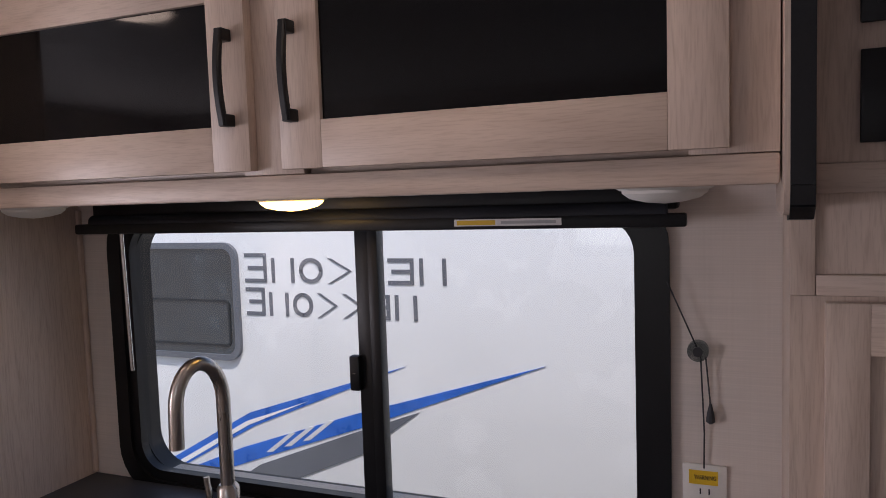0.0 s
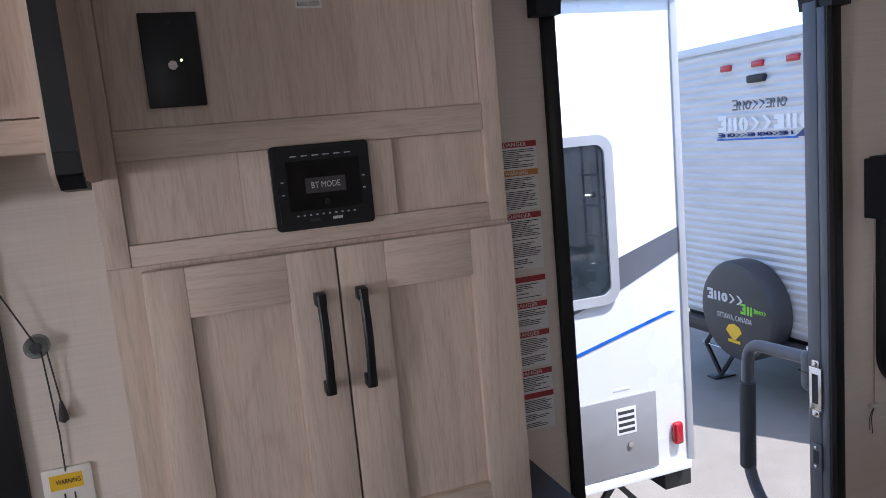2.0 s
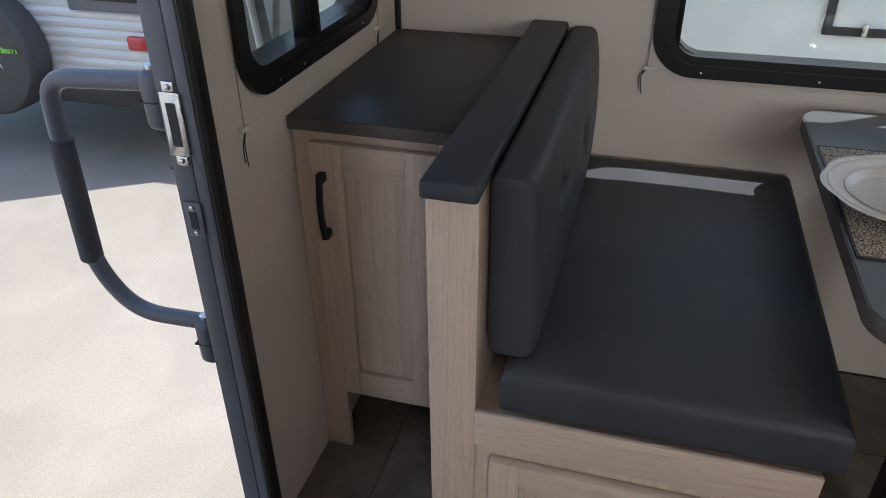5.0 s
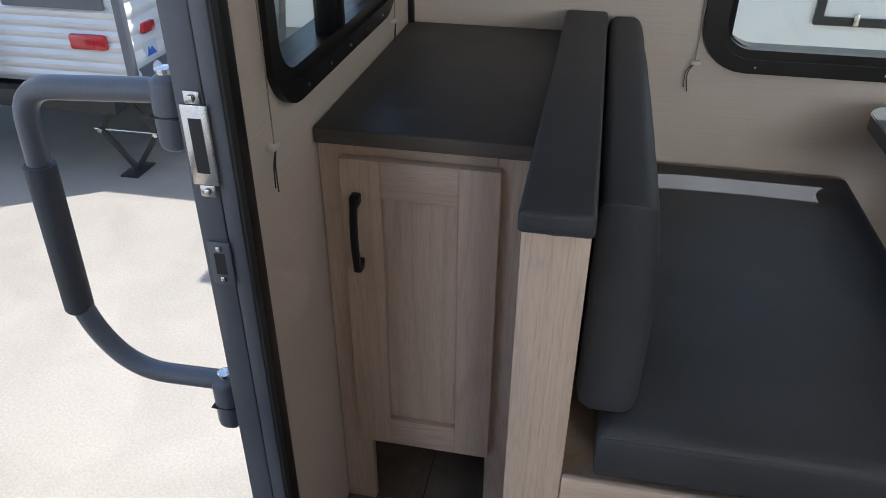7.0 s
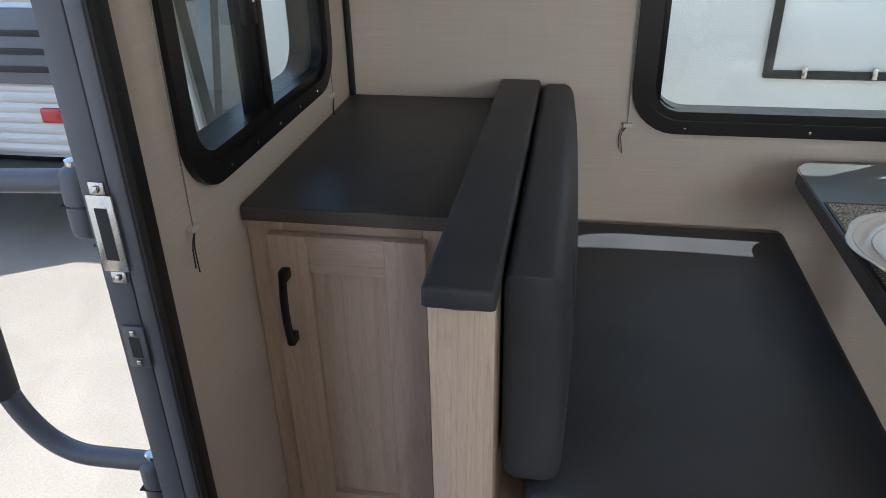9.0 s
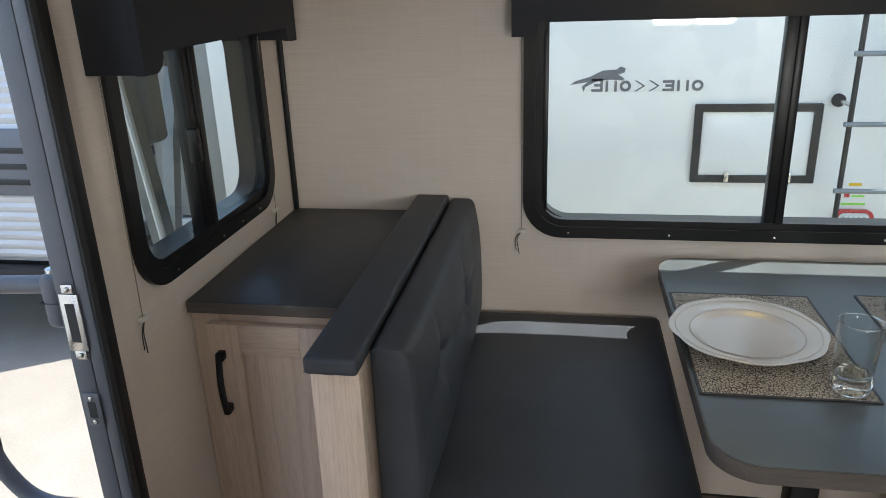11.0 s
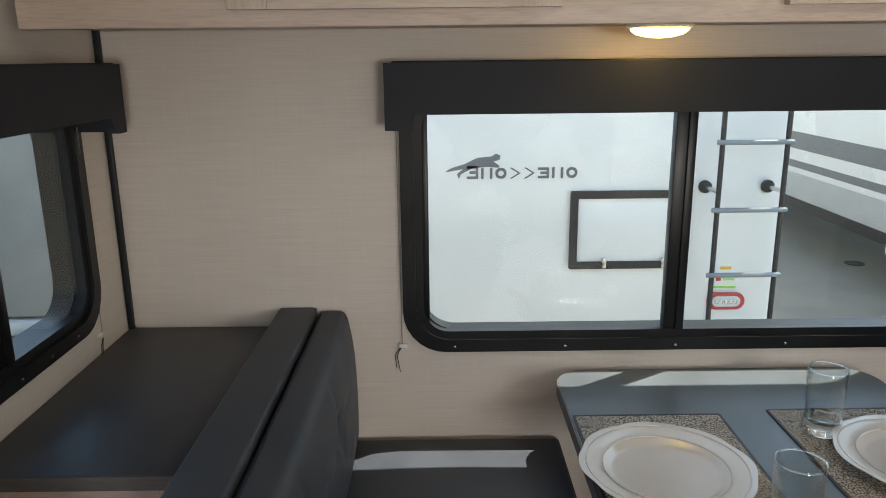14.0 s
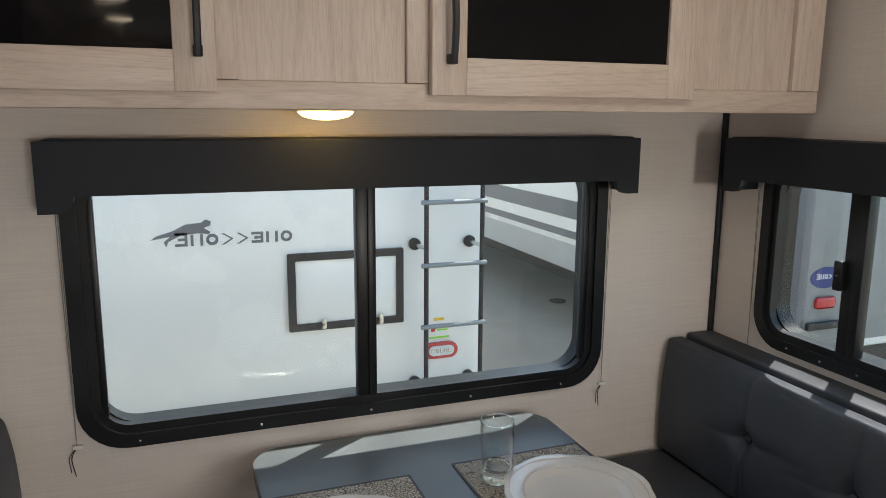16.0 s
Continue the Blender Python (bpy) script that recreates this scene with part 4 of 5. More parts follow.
def radio():
    m = PF
    t = thing("radio", (0.408, 1.068, 1.48), "black wall-mounted radio with a dim red-grey display", "radio")
    f = part("faceplate", prism(B(), m, rounded(0.340, 0.477, 1.482, 1.598, 0.006, 4), -0.0005, 0.009), BLACK, t)
    part("bezel", prism(B(), m, rounded(0.346, 0.471, 1.489, 1.592, 0.005, 4), 0.009, 0.0105), BLACK_METAL, f)
    d = part("display", bx(B(), m, 0.360, 0.461, 1.508, 1.576, 0.0105, 0.0112), DARK_GLASS, f, "glossy dark display")
    part("screen", bx(B(), m, 0.384, 0.440, 1.531, 1.552, 0.0112, 0.0115), plain("dim_screen", (0.05, 0.045, 0.05), 0.2), d)
    lettering("display_text", "BT MODE", m, 0.412, 1.5415, 0.012, LIGHT_GREY, d, 0.0116, 0.040)
    for k in range(6):
        part("key_print", bx(B(), m, 0.367 + k * 0.015, 0.376 + k * 0.015, 1.582, 1.5835, 0.0105, 0.0108), LIGHT_GREY, f)
    for k in range(10):
        part("key_print", bx(B(), m, 0.368 + k * 0.0088, 0.371 + k * 0.0088, 1.5005, 1.5025, 0.0105, 0.0108), LIGHT_GREY, f)
    for u in (0.353, 0.466):
        for v in (1.532, 1.549):
            part("key_print", bx(B(), m, u - 0.002, u + 0.002, v - 0.001, v + 0.001, 0.0105, 0.0108), LIGHT_GREY, f)
    for u, mat in ((0.392, RUBBER), (0.424, LIGHT_GREY)):
        part("port", bx(B(), m, u - 0.007, u + 0.007, 1.4925, 1.4965, 0.0105, 0.0112, 0.0003), mat, f)
    c = m @ Vector((0.412, 1.518, 0.0112))
    part("knob", tube(B(), [c, c + Vector((0, -0.002, 0))], 0.004, 14), BLACK, f)
    return t


def backer_label():
    m = facing("north", 1.0742)
    t = thing("label", (0.419, 1.074, 1.779), "small white sticker reading TV BACKER", "label")
    p = part("paper", bx(B(), m, 0.401, 0.437, 1.780, 1.798, 0.0, 0.0006), PAPER, t)
    lettering("print", "TV", m, 0.419, 1.7935, 0.008, INK, p, 0.0008)
    lettering("print", "BACKER", m, 0.419, 1.7855, 0.008, INK, p, 0.0008, 0.031)
    return t


power_outlet(), aerial_plate(), radio(), backer_label()


def warning_stickers():
    """A column of safety labels on the wall beside the doorway."""
    m = facing("north", YN - 0.0005)
    rng = random.Random(4)
    u0, u1 = 0.722, 0.836
    rows = ((1.572, 1.522, "DANGER", RED_INK, u0), (1.521, 1.448, "WARNING", ORANGE_INK, u0), (1.443, 1.338, "DANGER", RED_INK, u0), (1.325, 1.282, "", RED_INK, 0.772),
            (1.276, 1.222, "DANGER", RED_INK, u0), (1.221, 1.152, "DANGER", RED_INK, u0), (1.146, 1.102, "DANGER", RED_INK, u0), (1.101, 1.03, "", RED_INK, u0))
    for top, low, word, mat, a in rows:
        t = thing("warning_sticker", ((a + u1) / 2, YN, low), "white safety sticker with a %s header bar" % ("orange" if mat is ORANGE_INK else "red"), "sticker", "safety stickers")
        p = part("paper", bx(B(), m, a, u1, low, top, 0.0, 0.0008), PAPER, t)
        part("header", bx(B(), m, a, u1, top - 0.0105, top, 0.0008, 0.0013), mat, p)
        if word:
            lettering("header_text", word, m, (a + u1) / 2 + 0.014, top - 0.0055, 0.0105, PAPER, p, 0.0014, 0.045)
        bm, v = B(), top - 0.0145
        while v > low + 0.003:
            if rng.random() > 0.12:
                bx(bm, m, a + 0.003, u1 - 0.004 - rng.random() * rng.random() * 0.05, v - 0.0014, v, 0.0008, 0.0011)
            v -= 0.0034
        part("small_print", bm, INK, p)


warning_stickers()


def fruit_bowl():
    c = (0.555, 0.789, 0.9765)
    t = thing("fruit_bowl", c, "white glazed square-rimmed bowl on the worktop", "bowl")
    def warp(a, r, z):
        k = max(0.0, min(1.0, (r - 0.036) / 0.050))
        s = 1 / max(abs(math.cos(a + 0.07)), abs(math.sin(a + 0.07)))
        return r * (1 + k * 0.55 * (s - 1) * 0.7), z + 0.016 * k * k * math.cos(4 * (a + 0.07) + math.pi)
    prof = [(0.004, 0.004), (0.034, 0.0), (0.037, 0.005), (0.043, 0.009), (0.069, 0.025), (0.089, 0.049), (0.100, 0.075), (0.1055, 0.098), (0.103, 0.099), (0.097, 0.075), (0.086, 0.052), (0.066, 0.029), (0.040, 0.013), (0.003, 0.010)]
    prof = [(r * 0.90, z * 1.04) for r, z in prof]
    part("bowl", lathe(B(), prof, c, 64, warp), WHITE_CER, t, angle=60)
    return t


def apple(at, size, tilt, turn, label, stemmed=True):
    t = thing("apple", at, label, "fruit", "apples in the bowl")
    prof = []
    for k in range(0, 21):
        a = math.pi * k / 20
        r = math.sin(a) ** 0.9 * (1 + 0.10 * math.cos(a)) * size
        z = math.cos(a) * size * 0.92 - 0.22 * size * math.exp(-(r / (0.34 * size)) ** 2) * (1 if a < 1.57 else -0.7)
        prof.append((max(r, 0.0008), z))
    def warp(a, r, z):
        return r * (1 + 0.03 * math.sin(a * 5 + turn) * (0.5 - z / size * 0.5) + 0.02 * math.sin(a * 2 + turn)), z
    body = B()
    lathe(body, prof, (0, 0, 0), 36, warp)
    stem = tube(B(), bend([(0, 0, size * 0.55), (0.001, 0.001, size * 0.85), (0.008, 0.004, size * 1.16)], 0.01, 3), 0.0015, 6)
    rot = Euler((radians(tilt[0]), radians(tilt[1]), turn)).to_matrix().to_4x4()
    for nm, bm, mat in (("fruit", body, APPLE_PALE if "yellow" in label else APPLE), ("stem", stem, STEM)):
        if nm == "stem" and not stemmed:
            continue
        bmesh.ops.transform(bm, matrix=Matrix.Translation(at) @ rot, verts=bm.verts)
        part(nm, bm, mat, t, angle=80)


fruit_bowl()
apple((0.519, 0.811, 1.068), 0.0408, (25, 30), 0.5, "dark red glossy apple in the bowl", False)
apple((0.578, 0.803, 1.1), 0.0408, (-8, 10), 2.2, "red and yellow apple with a stem in the bowl")
apple((0.601, 0.749, 1.103), 0.0408, (95, 30), 4.0, "dark red glossy apple lying on its side", False)
apple((0.566, 0.762, 1.045), 0.0408, (150, -30), 1.1, "dark red apple low in the bowl", False)

# ---- dinette ----
RC = facing("rear", 2.10)


def rear_cabinet():
    """Overhead cabinet across the rear wall, doors between sunk panels. u runs towards -y."""
    m = RC
    u0, u1 = -1.23, 0.998
    t = thing("wall_cabinet", (2.27, 0.12, 1.523), "pale oak overhead cabinet with smoked glass doors above the dinette", "cabinet")
    part("body", bx(B(), m, u0, u1, 1.532, ZC - 0.002, -0.338, -0.020, 0.002), WOOD_Y, t)
    part("bottom_rail", bx(B(), m, u0, u1, 1.523, 1.572, -0.0195, 0.0, 0.004), WOOD_Y, t)
    part("top_rail", bx(B(), m, u0, u1, 1.955, ZC - 0.002, -0.0195, 0.0, 0.002), WOOD_Y, t)
    for a, b in ((u0, -1.16), (-0.90, -0.86), (-0.33, -0.28), (0.017, 0.07), (0.63, 0.651), (0.919, u1)):
        part("stile", bx(B(), m, a, b, 1.5725, 1.9545, -0.0195, -0.0004, 0.0012), WOOD_V, t)
    for a, b in ((-1.1595, -0.9005), (-0.2795, 0.0165), (0.6515, 0.9185)):
        part("panel", bx(B(), m, a, b, 1.5725, 1.9545, -0.0195, -0.012), WOOD_V, t)
    shaker_door(t, m, -0.871, -0.317, 1.551, 1.975, 0.066, 0.0005, middle=DARK_GLASS, across=WOOD_Y, handle_at=(-0.345, 1.607, 1.75))
    shaker_door(t, m, 0.058, 0.638, 1.551, 1.975, 0.068, 0.0005, middle=DARK_GLASS, across=WOOD_Y, handle_at=(0.093, 1.607, 1.75))
    return t


rear_cabinet()
dome_light((2.27, 0.10, 1.531), True)


def end_cabinet():
    m = facing("rear", 1.83)
    t = thing("end_cabinet", (2.13, 1.075, 0), "pale oak cabinet with one door under a charcoal top", "cabinet")
    part("side", bx(B(), FLAT, 1.8305, XR - 0.002, 0.8985, 0.915, 0.0, 0.838), WOOD_V, t)
    part("side", bx(B(), FLAT, 1.8305, XR - 0.002, 1.238, 1.2535, 0.0, 0.838), WOOD_V, t)
    part("back", bx(B(), FLAT, XR - 0.02, XR - 0.002, 0.9155, 1.2375, 0.0, 0.838), WOOD_V, t)
    part("bottom", bx(B(), FLAT, 1.8305, XR - 0.0205, 0.9155, 1.2375, 0.175, 0.19), WOOD_Y, t)
    part("face_stile", bx(B(), m, -1.2535, -1.192, 0.0, 0.838, 0.0, 0.018, 0.0015), WOOD_V, t)
    part("face_stile", bx(B(), m, -0.960, -0.8985, 0.0, 0.838, 0.0, 0.018, 0.0015), WOOD_V, t)
    part("face_rail", bx(B(), m, -1.1915, -0.9605, 0.79, 0.838, 0.0, 0.018, 0.0015), WOOD_Y, t)
    part("face_rail", bx(B(), m, -1.1915, -0.9605, 0.178, 0.235, 0.0, 0.018, 0.0015), WOOD_Y, t)
    shaker_door(t, m, -1.213, -0.953, 0.198, 0.818, 0.066, 0.0185, across=WOOD_Y, handle_at=(-1.186, 0.620, 0.760))
    bm = bx(B(), FLAT, 1.797, XR - 0.0025, 0.8985, YN - 0.0015, 0.8385, 0.866, 0.004)
    part("top", bm, COUNTER, t, "charcoal laminate top")
    part("edge_band", bx(B(), FLAT, 1.7952, 1.7968, 0.9, YN - 0.003, 0.8405, 0.8635, 0.0004), EDGE_LIGHT, t, "grey-brown edge band")
    return t


end_cabinet()


def half_wall(y0, y1, name, label):
    """Low partition behind a bench with a padded vinyl cap."""
    t = thing(name, (1.98, (y0 + y1) / 2, 0), label, "partition", "bench partitions")
    part("post", bx(B(), FLAT, 1.532, 1.551, y0, y1, 0.0, 0.8795, 0.0015), WOOD_V, t)
    part("board", bx(B(), FLAT, 1.5515, XR - 0.002, y0, y1, 0.0, 0.8795), WOOD_V, t)
    part("cap", bx(B(), FLAT, 1.512, XR - 0.0015, y0 - 0.003, y1 + 0.004, 0.880, 0.911, 0.007, 3), VINYL, t, "charcoal vinyl-wrapped padded cap")
    part("cap_seam", tube(B(), [(1.516, y0 - 0.002, 0.885), (1.5105, (y0 + y1) / 2, 0.885), (1.516, y1 + 0.003, 0.885)], 0.0016, 6), VINYL, t)
    return t


half_wall(0.815, 0.897, "half_wall", "pale oak half wall with a charcoal padded cap")
half_wall(YS + 0.002, YS + 0.082, "half_wall", "low ledge with a charcoal padded cap along the wall")


def bench(y_back, y_front, label):
    """Bench box with a framed end towards the aisle. y_back is the side with the backrest."""
    lo, hi = min(y_back, y_front), max(y_back, y_front)
    m = facing("rear", 1.535)
    t = thing("bench", (1.98, (lo + hi) / 2, 0), label, "bench", "dinette benches")
    part("box", bx(B(), FLAT, 1.5355, XR - 0.002, lo, hi, 0.0, 0.470), WOOD_V, t)
    part("top_rail", bx(B(), m, -hi, -lo, 0.40, 0.478, 0.0, 0.012, 0.003), WOOD_Y, t)
    shaker_door(t, m, -hi + 0.03, -lo - 0.03, 0.06, 0.375, 0.055, 0.001, across=WOOD_Y, name="access_door")
    return t


def cushions(y_wall, sign, label_back, label_seat):
    """Backrest and seat cushion; sign -1 faces -y, 1 faces +y."""
    x0, x1 = 1.565, 2.43
    kind = "north" if sign < 0 else "south"
    m = facing(kind, y_wall)
    us = (x0, x1) if sign < 0 else (-x1, -x0)

    def lean(bm):
        for v in bm.verts:
            k = max(0.0, min(1.0, (v.co.z - 0.70) / 0.20))
            v.co.y = y_wall + (v.co.y - y_wall) * (1 - 0.18 * k * k)
        return bm

    dents = [(u, 0.768, 0.028, 0.024) for u in (1.79, 2.11)] if sign < 0 else [(-2.10 + 0.30 * k, 0.745, 0.028, 0.022) for k in range(2)]
    seams = [(-2.10 + 0.30 * k, 0.006, 0.010) for k in range(2)] if sign > 0 else []
    t = thing("backrest_cushion", (2.0, y_wall + sign * 0.05, 0.579), label_back, "cushion", "bench backrests")
    bm = pillow(B(), m, us[0], us[1], 0.579, 0.903, 0.004, 0.087, 0.019, 0.012, dents, seams, 110 if sign < 0 else 150, 44)
    part("pad", lean(bm), VINYL, t, angle=60)
    for u, v, r, d in dents:
        c = m @ Vector((u, v, 0.070))
        w = m.to_3x3() @ Vector((0, 0, 1))
        part("button", tube(B(), [c - w * 0.01, c + w * 0.003, c + w * 0.006], [0.011, 0.0105, 0.005], 14), VINYL, t)
    for v in (0.60, 0.88):
        part("piping", lean(tube(B(), [m @ Vector((us[0] + 0.004, v, 0.056)), m @ Vector((us[1] - 0.004, v, 0.056))], 0.0025, 6)), VINYL, t)
    for u in (us[0] + 0.006, us[1] - 0.006):
        part("piping", lean(tube(B(), bend([m @ Vector((u, 0.60, 0.060)), m @ Vector((u, 0.885, 0.060)), m @ Vector((u, 0.899, 0.03))], 0.02), 0.0025, 6)), VINYL, t)
    y0, y1 = sorted((y_wall + sign * 0.04, y_wall + sign * 0.575))
    t = thing("seat_cushion", (2.0, (y0 + y1) / 2, 0.479), label_seat, "cushion", "bench seats")
    bm = pillow(B(), FLAT, 1.528, 2.434, y0, y1, 0.479, 0.574, 0.022, 0.010, (), (), 40, 24)
    part("pad", bm, VINYL, t, angle=60)
    loop = [(1.532, y0 + 0.004), (1.532, y1 - 0.004), (2.43, y1 - 0.004)] if sign > 0 else [(1.532, y1 - 0.004), (1.532, y0 + 0.004), (2.43, y0 + 0.004)]
    part("piping", tube(B(), [(a, b, 0.562) for a, b in loop], 0.003, 6), VINYL, t)


bench(0.8145, 0.262, "pale oak dinette bench base with a framed end")
cushions(0.813, -1, "charcoal vinyl backrest with buttons leaning on the half wall", "flat charcoal vinyl seat cushion on the bench")
bench(YS + 0.084, -0.405, "pale oak dinette bench base against the wall")
cushions(YS + 0.088, 1, "charcoal vinyl button-tufted backrest under the window", "flat charcoal vinyl seat cushion on the far bench")

TY0, TY1, TX0, TX1, TZ = -0.475, 0.262, 1.535, 2.425, 0.752


def dinette_table():
    t = thing("dinette_table", ((TX0 + TX1) / 2, (TY0 + TY1) / 2, 0), "grey laminate dinette table with rounded corners on two black posts", "table")
    part("tabletop", prism(B(), FLAT, rounded(TX0 + 0.003, TX1 - 0.003, TY0 + 0.003, TY1 - 0.003, 0.075, 10), TZ - 0.028, TZ), TABLE, t)
    part("edge_band", ring(B(), FLAT, TX0, TX1, TY0, TY1, 0.078, 0.0032, TZ - 0.031, TZ - 0.0015, 10), EDGE_LIGHT, t, "grey-brown edge band")
    for x, y in ((1.80, 0.04), (1.80, -0.25)):
        leg = part("leg", bx(B(), FLAT, x - 0.026, x + 0.026, y - 0.026, y + 0.026, 0.02, TZ - 0.045, 0.005), BLACK_METAL, t, "black square post")
        part("foot_plate", bx(B(), FLAT, x - 0.08, x + 0.08, y - 0.08, y + 0.08, 0.0, 0.02, 0.006), BLACK_METAL, leg)
        part("top_plate", bx(B(), FLAT, x - 0.07, x + 0.07, y - 0.07, y + 0.07, TZ - 0.0448, TZ - 0.0285, 0.003), BLACK_METAL, leg)
    return t


dinette_table()


def placemat(x0, x1, y0, y1):
    bm = bx(B(), FLAT, x0, x1, y0, y1, TZ + 0.0003, TZ + 0.0025, 0.0008)
    t = solid("placemat", bm, MAT_WEAVE, "brown and beige crackle-woven placemat on the table", "placemat", group="placemats")
    part("hem", ring(B(), FLAT, x0 - 0.001, x1 + 0.001, y0 - 0.001, y1 + 0.001, 0.004, 0.005, TZ + 0.0002, TZ + 0.0031, 2), EDGE, t, "dark stitched hem")


placemat(1.737, 2.188, -0.048, 0.254)
placemat(1.747, 2.205, -0.466, -0.152)


def plate(x, y):
    c = (x, y, TZ + 0.0035)
    t = thing("dinner_plate", c, "off-white scalloped dinner plate on a placemat", "plate", "dinner plates")
    def warp(a, r, z):
        k = max(0.0, (r - 0.09) / 0.06)
        return r * (1 + k * 0.045 * abs(math.cos(4 * a)) ** 0.7), z
    prof = [(r * 0.965, z) for r, z in ((0.003, 0.002), (0.085, 0.0), (0.09, 0.004), (0.115, 0.012), (0.150, 0.022), (0.1515, 0.0245), (0.149, 0.0255), (0.118, 0.017), (0.108, 0.0155), (0.100, 0.0095), (0.092, 0.007), (0.003, 0.006))]
    part("plate", lathe(B(), prof, c, 72, warp), WHITE_CER, t, angle=50)
    bm = B()
    for rr, zz in ((0.1086, 0.0172), (0.1385, 0.0237)):
        n = 72
        tube(bm, [(x + rr * math.cos(2 * math.pi * k / n), y + rr * math.sin(2 * math.pi * k / n), c[2] + zz) for k in range(n + 1)], 0.0012, 5)
    part("raised_line", bm, WHITE_CER, t)


plate(1.957, 0.132)
plate(1.975, -0.335)


def tumbler(x, y):
    c = (x, y, TZ + 0.0035)
    t = thing("drinking_glass", c, "clear drinking glass with a thick faceted base", "glass", "drinking glasses")
    def warp(a, r, z):
        k = 0.035 * math.cos(12 * a) if 0.004 < z < 0.035 and r > 0.028 else 0
        return r * (1 + k), z
    base = [(0.002, 0.0), (0.027, 0.0), (0.031, 0.004), (0.034, 0.014), (0.0335, 0.026), (0.0325, 0.034), (0.0305, 0.036), (0.026, 0.026), (0.002, 0.022)]
    wall = [(0.0325, 0.0342), (0.0345, 0.07), (0.036, 0.10), (0.0362, 0.132), (0.0354, 0.1335), (0.0345, 0.132), (0.0345, 0.10), (0.0328, 0.07), (0.0306, 0.0362)]
    part("base", lathe(B(), base, c, 48, warp), GLASS, t, "thick faceted base", angle=60)
    bm = lathe(B(), wall, c, 48)
    bmesh.ops.delete(bm, geom=[q for q in bm.faces if len(q.verts) > 4], context="FACES_ONLY")
    part("wall", bm, GLASS_WALL, t, angle=60)
    rim = [(x + 0.0353 * math.cos(2 * math.pi * k / 40), y + 0.0353 * math.sin(2 * math.pi * k / 40), c[2] + 0.1338) for k in range(41)]
    part("rim", tube(B(), rim, 0.0013, 6), GLASS, t)


tumbler(1.775, -0.005)
tumbler(2.105, -0.215)


# ceiling lamps; the one at x > 0 is added fill for the dinette
def ceiling_lamp(x, y):
    t = thing("ceiling_light", (x, y, ZC - 0.03), "round lit warm ceiling light out of view, inferred over the galley or added over the dinette", "light", "ceiling lights")
    part("ring", lathe(B(), [(0.075, 0), (0.08, -0.004), (0.08, -0.010), (0.072, -0.014)], (x, y, ZC), 36), WHITE_PL, t)
    part("diffuser", lathe(B(), [(0.073, -0.008), (0.06, -0.02), (0.03, -0.027), (0.002, -0.028)], (x, y, ZC), 36), LAMP_FILL if x > 0 else LAMP_CEIL, t, "glowing frosted diffuser")


# Galley pair follows reflections in the door glass; the third is invented fill.
for x, y in ((-1.10, 0.60), (-0.27, 0.60), (1.45, -0.35)):
    ceiling_lamp(x, y)


# ---- outdoors ----
GZ = -0.78
solid("ground", bx(B(), FLAT, -400, 400, -400, 400, GZ - 0.3, GZ), CONCRETE, "pale dusty concrete yard", "ground", "structure")


def our_shell():
    """Outer skin of the trailer in which the room lies: roof, floor frame and outer walls' edge."""
    t = thing("trailer_shell", (0, 0.1, GZ), "white outer shell of the travel trailer", "trailer", kind="structure")
    part("roof", bx(B(), FLAT, XW - 0.06, XR + 0.07, YS - 0.07, YN + 0.07, ZC + 0.061, ZC + 0.16, 0.03), FIBRE, t)
    part("underside", bx(B(), FLAT, XW - 0.06, XR + 0.06, YS - 0.06, YN + 0.06, -0.22, -0.0605, 0.01), FRAME_STEEL, t)
    for x in (-1.4, -0.5):
        for y in (YS + 0.16, YN - 0.16):
            w = part("wheel", tube(B(), [(x, y - 0.1, GZ + 0.33), (x, y + 0.1, GZ + 0.33)], 0.33, 28), RUBBER, t)
    return t


our_shell()


def glyphs(name, m, u0, u1, v0, v1, n, stroke, material, parent, w=0.003, order="barc"):
    """A row of plain strokes (bars, arches, rings and caps) in the rhythm of a word mark."""
    step, half = (u1 - u0) / n, stroke * 0.5
    for k in range(n):
        a, b = u0 + step * k + stroke * 0.3, u0 + step * (k + 0.86)
        top = v1 - (v1 - v0) * (0.0 if k == 0 else 0.16)
        kind, bm = order[(k * 3 + k // 4) % len(order)], B()
        mid = (v0 + top) / 2
        if kind == "b":
            bx(bm, m, b - stroke, b, v0, top, 0, w)
            for v in (v0 + half, mid, top - half):
                bx(bm, m, a + (stroke if v == mid else 0), b - stroke, v - half, v + half, 0, w)
        elif kind == "a":
            prism(bm, m, [(a, top), (a + stroke, top), (b, mid), (a + stroke, v0), (a, v0), (b - stroke, mid)][::-1], 0, w)
        elif kind == "r":
            ring(bm, m, a, b, v0, top, min(b - a, top - v0) * 0.48, stroke, 0, w, 5)
        else:
            for u in (a, b - stroke):
                bx(bm, m, u, u + stroke, v0, top, 0, w)
        part(name, bm, material, parent)


def stripe(name, m, pts, material, parent, w=0.003):
    return part(name, prism(B(), m, pts, 0.0, w), material, parent)


def rv_window(m, u0, u1, v0, v1, parent, frame_mat, wide=0.035, split=False):
    t = part("window", ring(B(), m, u0, u1, v0, v1, 0.08, wide, 0.0, 0.022), frame_mat, parent, "tinted trailer window")
    part("pane", prism(B(), m, rounded(u0 + wide * 0.8, u1 - wide * 0.8, v0 + wide * 0.8, v1 - wide * 0.8, 0.055), 0.002, 0.010), PANE_DARK, t)
    if split:
        part("vent_sash", ring(B(), m, u0 + 0.14, u1 - 0.06, v0 + 0.07, (v0 + v1) / 2 + 0.01, 0.03, 0.012, 0.010, 0.016), RUBBER, t)
    return t


